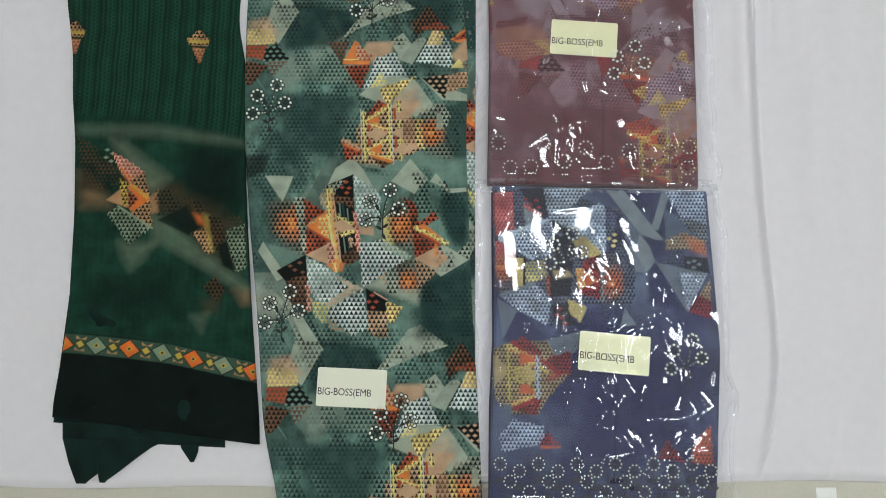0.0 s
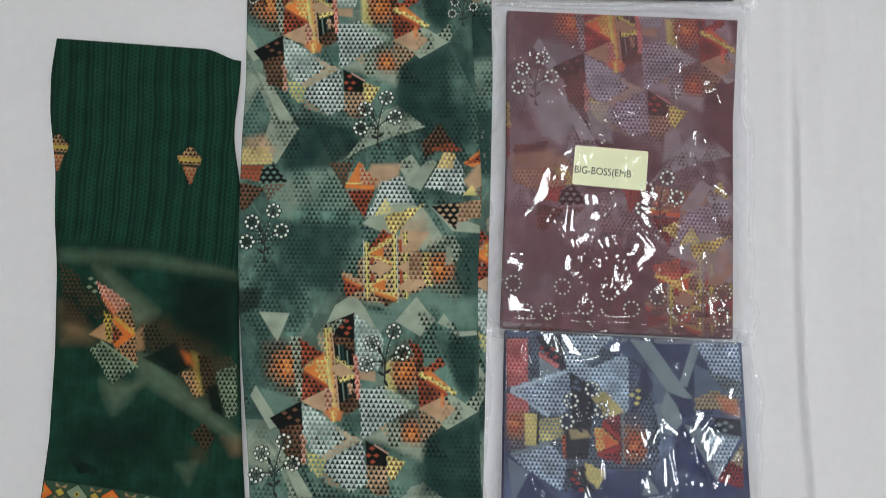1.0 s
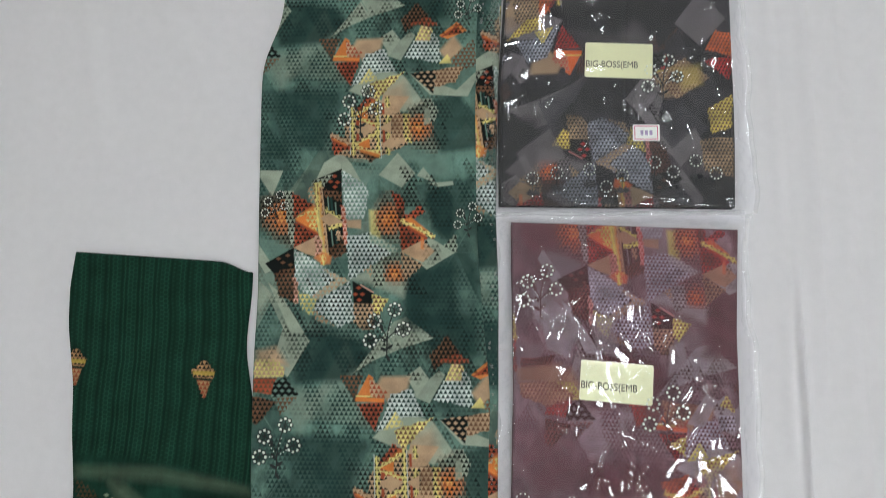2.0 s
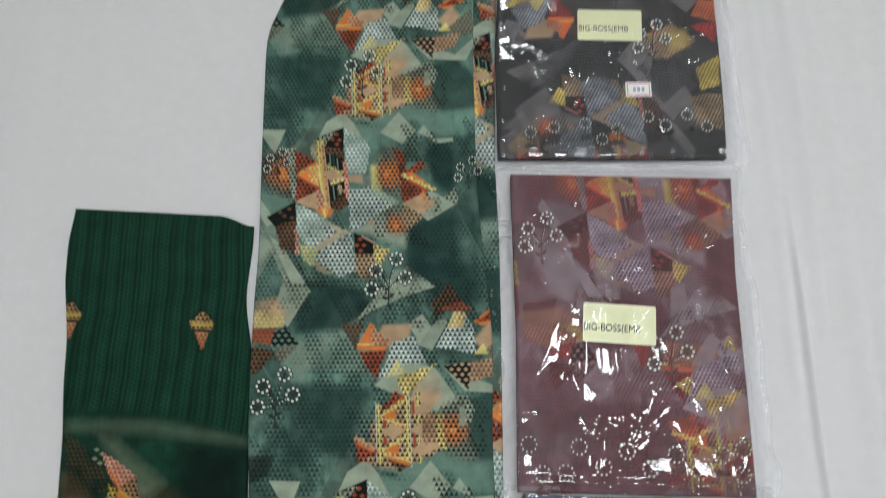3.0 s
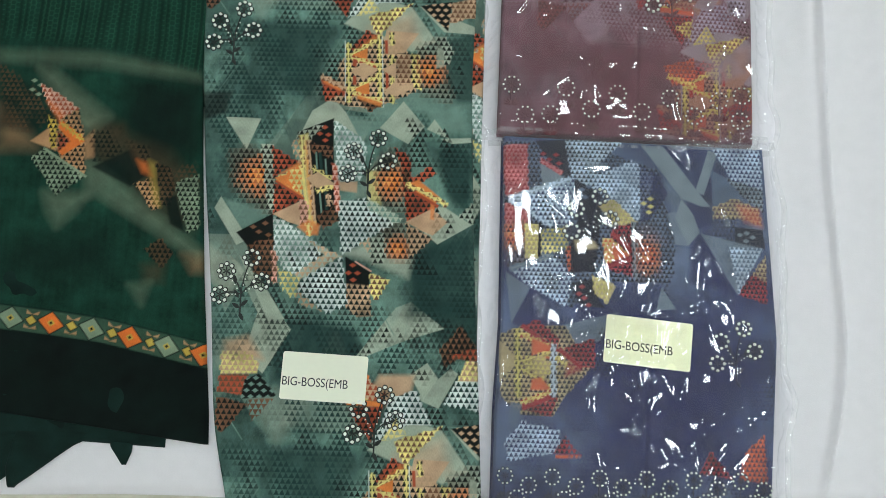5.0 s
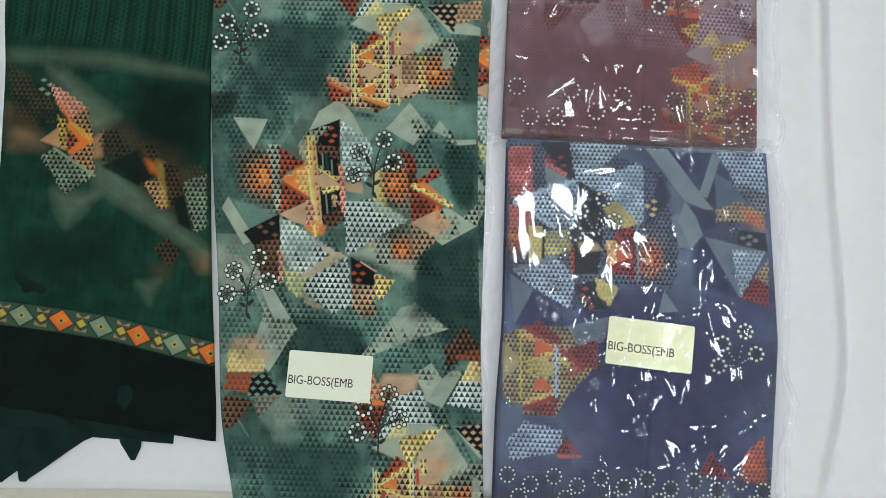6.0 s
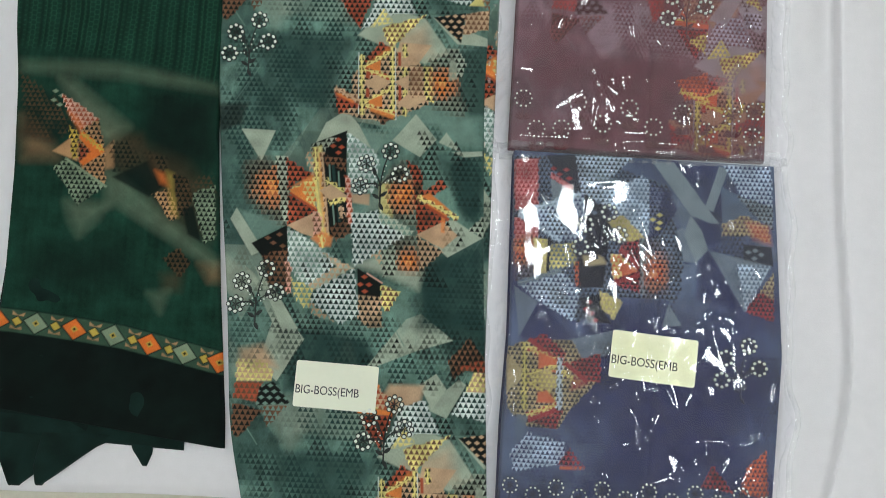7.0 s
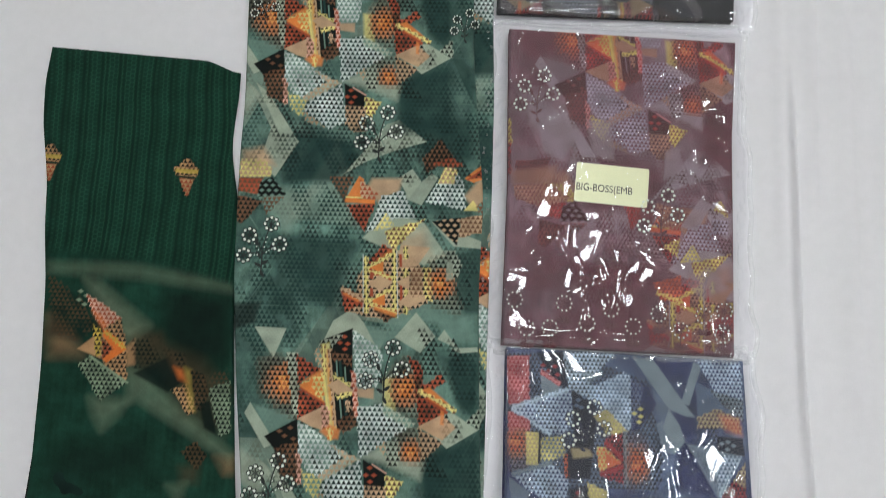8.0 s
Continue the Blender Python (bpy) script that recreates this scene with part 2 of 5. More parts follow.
    def warm(self, pts, middle, reach):
        """A soft warm patch, yellow at its middle, that runs out into the ground under rows of dark teeth."""
        where, x, y, a = self.inside(pts, 16)
        if where is not None:
            t, mx, my = self.teeth(x, y)
            d = self.signed(np.array(pts, float), mx, my)
            rim = smooth(-6, 5, d)
            r = np.clip(np.hypot(mx - middle[0], my - middle[1]) / (0.66 * reach) + 0.14 * waves(mx, my, 15, 17, 2), 0, 1)[:, None]
            p = self.palette
            hot = p["yel"] * 0.35 + p["org"] * 0.75
            dull = 0.3 * p["red"] + 0.35 * p["tan"] + 0.35 * p["org"]
            tone = hot * (1 - smooth(0.05, 0.3, r)) + p["org"] * (smooth(0.05, 0.3, r) - smooth(0.25, 0.55, r)) + dull * smooth(0.25, 0.55, r)
            self.lay(where, rim * (1 - 0.85 * smooth(0.6, 1.0, r[:, 0])), tone)
            deep = p["red"] * (1 - smooth(0.05, 0.3, r)) + p["blk"] * smooth(0.05, 0.3, r)
            self.lay(where, t * rim * (0.6 + 0.4 * smooth(0.0, 0.25, r[:, 0])), deep)

    def gems(self, a, b, c, d, colour):
        """Four small lozenges."""
        for x, y in (a, b, c, d):
            self.fill([(x - 3.6, y), (x, y + 2.3), (x + 3.6, y), (x, y - 2.3)], colour, 1.0, 0.9)

    def rick(self, pts, light, dark, width=5.6):
        """A light line with a row of teeth along it."""
        (ax, ay), (bx, by) = pts
        length = math.hypot(bx - ax, by - ay)
        nx, ny = -(by - ay) / length * width / 2, (bx - ax) / length * width / 2
        self.lattice([(ax + nx, ay + ny), (bx + nx, by + ny), (bx - nx, by - ny), (ax - nx, ay - ny)], light, dark)
        self.line(pts, light, 1.3)

    def ground(self, seed, area, count):
        """Large half-clear shards and small dark teeth strewn under the print."""
        rng = random.Random(seed)
        for _ in range(count):
            x, y, r, a = rng.uniform(area[0], area[1]), rng.uniform(area[2], area[3]), rng.uniform(18, 60), rng.choice((30, 90, 90, 150, 210, 270))
            pts = [(x + r * rng.uniform(0.7, 1.2) * math.cos(radians(a + 120 * k)), y + r * rng.uniform(0.7, 1.3) * math.sin(radians(a + 120 * k))) for k in range(3)]
            kind = rng.random()
            if kind < 0.45:
                self.fill(pts, rng.choice(("dk", "dk", "dk", "mid", "mid", "pale")), rng.uniform(0.2, 0.45), rng.choice((1, 6, 14)))
            elif kind < 0.9:
                self.dots(pts, rng.choice(("dk", "dk", "blk")), rng.uniform(0.5, 0.9))
            else:
                self.line([pts[0], pts[1]], "mid", 0.9)

    def line(self, pts, colour, width):
        (ax, ay), (bx, by) = pts
        length = math.hypot(bx - ax, by - ay)
        nx, ny = -(by - ay) / length * width / 2, (bx - ax) / length * width / 2
        self.fill([(ax + nx, ay + ny), (bx + nx, by + ny), (bx - nx, by - ny), (ax - nx, ay - ny)], colour, 1.0)


# ---- the prints, in millimetres from the rosette's middle ----
def house_print(c):
    c.ground(5, (-170, 160, -90, 360), 190)
    c.fill([(29,440), (60,477), (100,481), (122,452), (124,342), (75,334), (35,377)], 'dk' , 0.85 , feather=16)
    c.fill([(-111,349), (-92,373), (-26,365), (-10,340), (-45,312), (-102,310)], 'dk' , 0.85 , feather=10)
    c.fill([(-155,244), (-74,249), (-7,237), (-10,217), (-153,214)], 'dk' , 0.5 , feather=14)
    c.fill([(-98,382), (-52,394), (-19,376), (-26,365)], 'mid' , 0.7 , feather=14)
    c.fill([(-90,216), (-24,214), (-25,165), (-67,174)], 'dk' , 0.6 , feather=16)
    c.fill([(-154,166), (-119,168), (-125,145), (-149,135)], 'blk' , 0.75 , feather=5)
    c.fill([(-152,131), (-125,132), (-85,102), (-107,57), (-145,63)], 'dk' , 0.45 , feather=14)
    c.fill([(66,-2), (136,29), (141,-64), (71,-64)], 'dk' , 0.85 , feather=16)
    c.fill([(94,109), (117,118), (133,103), (132,36), (108,62)], 'dk' , 0.85 , feather=8)
    c.fill([(-121,53), (-70,40), (-102,20)], 'mid' , 0.8 , feather=4)
    c.fill([(-4,148), (31,138), (51,153), (42,132), (14,118)], 'mid' , 0.8 , feather=6)
    c.fill([(68,167), (106,154), (120,161), (127,130), (100,130)], 'mid' , 0.9 , feather=8)
    c.fill([(-109,247), (-10,246), (-37,169), (-108,161)], 'dk' , 0.55 , feather=14)
    c.fill([(97,228), (135,241), (165,208), (164,167), (116,160), (97,192)], 'dk' , 0.75 , feather=8)
    c.fill([(-4,176), (67,184), (83,152), (31,140)], 'mid' , 0.8 , feather=8)
    c.dots([(-94,306), (-45,303), (-3,237), (-46,243), (-86,274)], 'dk' , 0.7)
    c.dots([(-94,316), (-51,312), (-6,242), (-56,259), (-88,280)], 'dk' , 0.8)
    c.dots([(-95,227), (-37,232), (-24,161), (-62,171), (-102,190)], 'dk' , 0.6)
    c.dots([(-36,222), (-6,202), (-22,188), (-28,160), (-38,188)], 'blk' , 0.6)
    c.dots([(-127,176), (-76,187), (-57,124), (-97,114), (-128,142)], 'dk' , 0.45)
    c.dots([(89,235), (131,243), (132,209), (113,208)], 'blk' , 0.6)
    c.dots([(86,128), (127,122), (131,64), (106,63)], 'blk' , 0.5)
    c.dots([(56,-6), (133,10), (137,-62), (64,-64)], 'blk' , 0.3)
    c.fill([(-154,435), (-145,428), (-88,362), (-121,377)], 'pale' , 1.0)
    c.fill([(-121,378), (-87,361), (-113,317), (-133,334)], 'pale' , 1.0)
    c.fill([(-32,322), (17,385), (32,391), (26,352), (-9,337)], 'pale' , 1.0)
    c.fill([(26,352), (32,391), (66,365)], 'pale' , 1.0)
    c.fill([(-45,126), (-35,149), (-14,163), (-12,138)], 'pale' , 1.0)
    c.fill([(-14,163), (0,148), (14,123), (-12,138)], 'pale' , 1.0)
    c.fill([(36,132), (43,140), (60,161), (83,134), (66,115)], 'pale' , 1.0)
    c.fill([(-125,140), (-88,139), (-101,105)], 'pale' , 1.0)
    c.fill([(85,131), (93,142), (109,121)], 'pale' , 1.0)
    c.fill([(100,121), (131,123), (132,118), (112,116)], 'pale' , 1.0)
    c.fill([(-130,43), (-124,55), (-93,11), (-105,5)], 'pale' , 1.0)
    c.fill([(-134,6), (-121,-3), (-96,-19), (-109,-43), (-132,-30)], 'pale' , 0.7 , feather=6)
    c.fill([(-101,-6), (-85,-19), (-52,-69), (-69,-69)], 'pale' , 1.0)
    c.fill([(98,49), (105,49), (134,31), (99,10), (85,22)], 'pale' , 1.0)
    c.fill([(1,-1), (41,17), (74,-7), (70,-25), (29,-8)], 'pale' , 0.8 , feather=8)
    c.fill([(33,319), (50,331), (61,316), (47,295)], 'pale' , 1.0)
    c.fill([(24,279), (66,266), (93,228), (67,216), (-6,246)], 'pale' , 0.95 , feather=2)
    c.fill([(39,296), (73,326), (81,321), (62,287)], 'pale' , 0.8)
    c.fill([(74,268), (135,245), (169,278), (150,236), (101,239)], 'pale' , 1.0)
    c.fill([(-168,359), (-157,349), (-135,334), (-145,331), (-159,323)], 'pale' , 0.5 , feather=10)
    c.fill([(3,318), (38,319), (35,304), (12,288), (-4,305)], 'tan' , 0.9 , feather=5)
    c.fill([(112,299), (131,321), (143,303), (127,282)], 'tan' , 0.9 , feather=5)
    c.fill([(21,241), (66,258), (74,229), (40,217)], 'tan' , 0.6 , feather=14)
    c.fill([(-153,349), (-129,354), (-113,331), (-152,330)], 'tan' , 0.9 , feather=8)
    # the crown: a barred diamond with a warm patch beside it
    c.lattice([(-10,203),(25,226),(49,230),(71,208),(72,171),(25,151),(-23,160),(-9,184)], 'tan', 'blk')
    c.dots([(-29,190),(-3,223),(3,213),(-9,184),(-23,160)], 'blk', 0.9)
    c.lattice([(1,216),(18,239),(30,234),(28,227),(8,215)], 'red', 'blk')
    c.fill([(10,219),(27,233),(31,230),(14,216)], 'org', 0.75, feather=3)
    c.rick([(3,211),(30,228)], 'yel', 'brn')
    c.fill([(4,211),(20,219),(20,205)], 'org')
    c.rick([(3,208),(31,200)], 'yel', 'red')
    c.fill([(2,193),(17,202),(33,195),(18,185)], 'tan')
    c.rick([(-1,225),(3,158)], 'yel', 'blk')
    c.rick([(32,233),(36,154)], 'yel', 'blk')
    c.line([(-4,227),(-1,159)], 'wht', 0.9)
    c.line([(35,232),(39,154)], 'wht', 0.9)
    c.fill([(5,207),(9,206),(9,198),(5,199)], 'red')
    c.fill([(6,188),(9,187),(10,178),(6,178)], 'red')
    c.rick([(5,171),(32,188)], 'yel', 'brn')
    c.fill([(9,174),(23,181),(24,168),(11,168)], 'org')
    c.rick([(6,168),(37,160)], 'yel', 'red')
    c.fill([(-28,184),(-1,170),(-2,165),(-26,178)], 'red', 1.0, feather=2)
    c.fill([(-25,184),(-6,174),(-7,171),(-25,180)], 'org', 0.8, feather=2)
    c.rick([(-28,187),(0,173)], 'tan', 'brn')
    c.lattice([(-26,178),(-23,159),(-2,168)], 'red', 'blk')
    c.lattice([(9,165),(25,149),(39,157)], 'brn', 'blk')
    c.fill([(12,167),(38,159),(35,155),(11,163)], 'org', 0.85, feather=2)
    c.fill([(39,239),(74,237),(59,214),(38,212)], 'tan', 0.9)
    c.fill([(39,258),(43,257),(38,232),(35,233)], 'mid')
    c.fill([(38,228),(41,228),(42,213),(39,213)], 'red')
    c.fill([(40,193),(43,193),(44,172),(41,172)], 'red')
    c.rick([(45,237),(46,222)], 'yel', 'blk')
    c.rick([(46,211),(49,158)], 'yel', 'blk')
    c.fill([(36,195),(51,204),(51,186)], 'tan')
    c.fill([(39,172),(54,186),(73,177),(51,166)], 'tan')
    c.lattice([(52,211),(65,212),(67,180),(53,178)], 'tan', 'brn')
    c.lattice([(66,215),(75,214),(78,173),(69,176)], 'yel', 'blk')
    c.warm([(72,221),(92,232),(101,219),(103,187),(111,167),(108,161),(77,170)], (86,194), 34)
    c.fill([(94,222),(101,219),(103,201),(93,198)], 'pale', 0.7, feather=2)
    c.lattice([(90,233),(103,234),(111,217),(108,202),(101,204),(102,218)], 'pale', 'blk')
    c.dots([(103,199),(120,206),(124,172),(108,163)], 'blk', 0.9)
    # the rosette: a dark roof over a striped post, warm patches on both sides
    c.fill([(-50,125),(-12,141),(-11,108),(-31,109),(-38,118)], 'blk')
    c.lattice([(-50,124),(-25,134),(-23,131),(-37,116),(-50,115)], 'pale', 'blk')
    c.gems((-21,131), (-26,124), (-17,123), (-20,117), 'red')
    c.lattice([(-55,114),(-44,122),(-42,85),(-52,102)], 'tan', 'mid')
    c.fill([(-47,121),(-38,124),(-34,86),(-24,29),(-32,24),(-41,85)], 'yel', 0.8, feather=3)
    c.rick([(-45,122),(-41,85)], 'yel', 'brn')
    c.fill([(-41,116),(-36,116),(-31,68),(-24,31),(-29,29),(-37,68)], 'org', 0.65, feather=3)
    c.rick([(-37,116),(-26,31)], 'tan', 'brn')
    c.line([(-43,87),(-32,26)], 'yel', 3.2)
    c.fill([(-36,113),(-11,109),(-8,68),(-2,43),(-24,25),(-29,62),(-32,86)], 'blk')
    c.lattice([(-36,115),(-11,109),(-11,97),(-34,104)], 'brn', 'blk')
    c.line([(-29,104),(-27,86)], 'mid', 1.6)
    c.line([(-25,104),(-22,82)], 'dk', 3)
    c.line([(-19,97),(-17,79)], 'mid', 1.6)
    c.rick([(-32,87),(-12,75)], 'yel', 'blk')
    c.fill([(-38,76),(-26,83),(-8,71),(-10,66),(-23,63)], 'tan')
    c.rick([(-27,63),(-8,67)], 'yel', 'blk')
    c.line([(-23,61),(-20,40)], 'mid', 1.6)
    c.line([(-17,62),(-15,43)], 'dk', 3)
    c.rick([(-15,60),(-12,47)], 'tan', 'blk')
    c.lattice([(-26,37),(-3,49),(-2,32),(-18,23)], 'brn', 'blk')
    c.lattice([(-12,93),(-5,92),(-1,41),(-6,41)], 'pink', 'red')
    c.fill([(-4,73),(15,74),(15,62),(-2,64)], 'tan', 0.9, feather=2)
    c.warm([(-118,102),(-99,109),(-79,101),(-72,38),(-95,50),(-113,65)], (-86,77), 40)
    c.dots([(-116,98),(-104,103),(-98,54),(-113,66)], 'blk', 0.95)
    c.lattice([(-87,112),(-74,111),(-68,40),(-75,43)], 'pale', 'blk')
    c.lattice([(-75,110),(-44,91),(-63,84),(-71,75)], 'red', 'blk')
    c.fill([(-66,80),(-45,94),(-44,88),(-61,81)], 'org', 0.85, feather=3)
    c.lattice([(-71,75),(-44,90),(-40,57)], 'yel', 'org')
    c.fill([(-70,76),(-54,81),(-56,74),(-50,68),(-53,66)], 'org')
    c.lattice([(-71,72),(-39,54),(-60,42),(-69,37)], 'red', 'blk')
    c.line([(-69,73),(-39,54)], 'red', 3)
    c.line([(-68,74),(-40,57)], 'org', 1.5)
    c.fill([(-70,38),(-40,53),(-42,35),(-33,24),(-54,30)], 'tan')
    c.lattice([(-44,53),(-35,51),(-31,25),(-41,27)], 'pink', 'brn')
    c.fill([(-44,25),(-33,33),(-21,27),(-23,17),(-33,17)], 'org', 0.8, feather=3)
    c.rick([(-33,29),(-31,15)], 'yel', 'org')
    # pale lattices with darker hearts
    c.lattice([(-12,140),(19,119),(24,110),(19,74),(-3,73),(-8,92)], 'wht', 'mid')
    c.lattice([(-3,53),(27,57),(63,36),(28,14),(2,-4),(-1,27)], 'wht', 'dk')
    c.dots([(5,41),(27,48),(48,35),(27,21),(8,20)], 'blk', 0.9)
    c.lattice([(27,57),(64,36),(56,31),(26,46)], 'pale', 'mid')
    c.fill([(25,86),(38,86),(40,50),(27,56)], 'yel', 0.7, feather=4)
    c.warm([(33,92),(47,110),(62,88),(66,42),(50,46),(34,57)], (50,73), 36)
    c.lattice([(52,111),(68,102),(73,70),(63,63),(60,88)], 'red', 'blk')
    c.dots([(53,111),(105,134),(112,112),(89,81),(67,69)], 'blk', 0.95)
    c.lattice([(62,88),(68,88),(72,40),(66,40)], 'brn', 'blk')
    c.dots([(60,144),(74,140),(93,119),(84,110),(61,118)], 'blk', 1.0)
    c.lattice([(68,75),(90,92),(96,83),(79,73)], 'red', 'blk')
    c.fill([(66,72),(78,77),(100,59),(87,57)], 'org', 0.95, feather=2)
    c.rick([(66,72),(108,51)], 'yel', 'brn')
    c.lattice([(64,63),(70,67),(100,48),(67,33)], 'red', 'blk')
    c.line([(74,64),(99,49)], 'red', 3.4)
    c.line([(76,65),(97,53)], 'org', 1.5)
    c.fill([(66,33),(93,47),(109,33),(94,19),(84,23)], 'tan')
    c.fill([(91,52),(95,50),(95,35),(91,36)], 'org', 0.7, feather=1.5)
    c.dots([(96,48),(102,51),(103,19),(96,19)], 'blk', 1.0)
    c.dots([(106,47),(114,45),(114,23),(107,19)], 'blk', 1.0)
    c.lattice([(120,39),(135,56),(137,31)], 'pale', 'blk')
    c.warm([(41,25),(65,32),(71,-7),(44,-4)], (60,4), 26)
    c.lattice([(66,32),(95,16),(72,-4)], 'tan', 'blk')
    c.dots([(70,5),(86,6),(99,-20),(73,-18)], 'blk', 0.85)
    c.lattice([(30,16),(45,20),(46,-10),(33,-13)], 'pale', 'blk')
    c.lattice([(20,9),(30,16),(32,-2)], 'tan', 'mid')
    c.fill([(6,-4),(32,-20),(31,-37),(24,-42),(8,-33)], 'blk')
    c.gems((14,-13), (10,-21), (19,-21), (15,-28), 'red')
    c.line([(16,-9),(33,-19)], 'pink', 1.4)
    c.lattice([(8,-33),(32,-34),(35,-65),(19,-66),(9,-55)], 'tan', 'blk')
    c.lattice([(31,-21),(53,-27),(39,-49),(33,-43)], 'yel', 'brn')
    c.lattice([(-70,35),(-58,31),(-14,3),(-39,-27),(-57,-18),(-66,-1)], 'wht', 'mid')
    c.dots([(-55,-1),(-27,9),(-14,-3),(-39,-25)], 'blk', 0.9)
    c.lattice([(-33,12),(2,-4),(-38,-29),(-45,-24),(-16,-3)], 'tan', 'pale')
    c.lattice([(3,-5),(10,-53),(-9,-63),(-45,-38),(-32,-25)], 'wht', 'dk')
    c.dots([(-42,-36),(4,-14),(8,-31),(-21,-43)], 'blk', 0.85)
    c.fill([(-106,18),(-70,38),(-67,8),(-89,-1)], 'blk')
    c.gems((-77,28), (-83,19), (-73,16), (-89,24), 'brn')
    c.lattice([(-94,6),(-67,14),(-64,-33),(-86,-23)], 'brn', 'blk')
    c.dots([(-93,-16),(-66,-23),(-61,-39),(-84,-33)], 'blk', 0.8)
    c.lattice([(-69,2),(-63,-5),(-61,-33),(-66,-34)], 'pink', 'brn')
    c.lattice([(-63,-17),(-38,-27),(-44,-50),(-56,-39)], 'yel', 'mid')
    c.lattice([(-44,-39),(-14,-61),(-38,-54)], 'tan', 'mid')
    c.dots([(41,-93),(53,-63),(70,-86)], 'blk', 1.0)
    c.dots([(27,-104),(35,-90),(40,-103)], 'blk', 1.0)
    c.lattice([(-49,320), (-20,320), (-29,288)], 'brn' , 'dk')
    c.fill([(-29,290), (-13,321), (-7,317), (-10,294)], 'org' , 0.95)
    c.line([(-28,291), (7,290)], 'org' , 5)
    c.line([(-28,295), (7,294)], 'yel' , 1.7)
    c.lattice([(-27,285), (7,287), (-4,253)], 'red' , 'blk')
    c.lattice([(-12,317), (10,300), (6,292), (-10,295)], 'tan' , 'red')
    c.lattice([(-1,253), (15,297), (40,304), (56,272), (32,270)], 'wht' , 'dk')
    c.fill([(7,255), (21,277), (31,261)], 'yel' , 1.0)
    c.lattice([(7,255), (21,277), (31,261)], 'yel' , 'pale')
    c.lattice([(20,256), (66,270), (32,233), (25,241)], 'yel' , 'brn')
    c.lattice([(66,291), (92,338), (112,316), (114,282)], 'wht' , 'dk')
    c.lattice([(79,313), (88,334), (103,332), (100,313)], 'yel' , 'tan')
    c.lattice([(61,343), (83,369), (97,348), (67,326)], 'brn' , 'blk')
    c.lattice([(69,336), (96,347), (112,336), (96,333)], 'red' , 'brn')
    c.fill([(112,321), (135,340), (149,327), (123,316)], 'org' , 0.9)
    c.lattice([(118,321), (135,334), (143,323)], 'red' , 'blk')
    c.line([(115,319), (140,337)], 'red' , 2)
    c.fill([(112,282), (123,295), (131,282)], 'yel' , 0.9)
    c.lattice([(127,287), (158,316), (162,278), (135,270)], 'brn' , 'mid')
    c.diamonds([(75,268), (109,274), (105,240)], 'tan' , 'blk')
    c.lattice([(109,273), (143,278), (135,257), (106,249)], 'tan' , 'brn')
    c.dots([(22,350), (45,379), (53,356)], 'blk' , 0.95)
    c.dots([(-3,337), (14,350), (30,330), (3,326)], 'dk' , 0.95)
    c.dots([(34,322), (57,326), (46,311)], 'blk' , 0.9)
    c.lattice([(-155,338), (-128,338), (-117,327), (-118,317), (-155,316)], 'yel' , 'tan')
    c.lattice([(-155,316), (-127,316), (-129,295), (-156,298)], 'red' , 'brn')
    c.diamonds([(-130,311), (-116,317), (-97,295), (-133,292)], 'mid' , 'blk')
    c.lattice([(-156,293), (-125,288), (-149,259), (-156,266)], 'brn' , 'blk')
    c.lattice([(-126,291), (-101,292), (-121,270)], 'brn' , 'mid')
    c.dots([(-118,360), (-99,339), (-110,342)], 'blk' , 0.9)
    c.dots([(-126,375), (-101,373), (-106,364), (-122,366)], 'blk' , 0.8)
    c.dots([(-143,29), (-136,43), (-126,33), (-139,19)], 'blk' , 0.9)


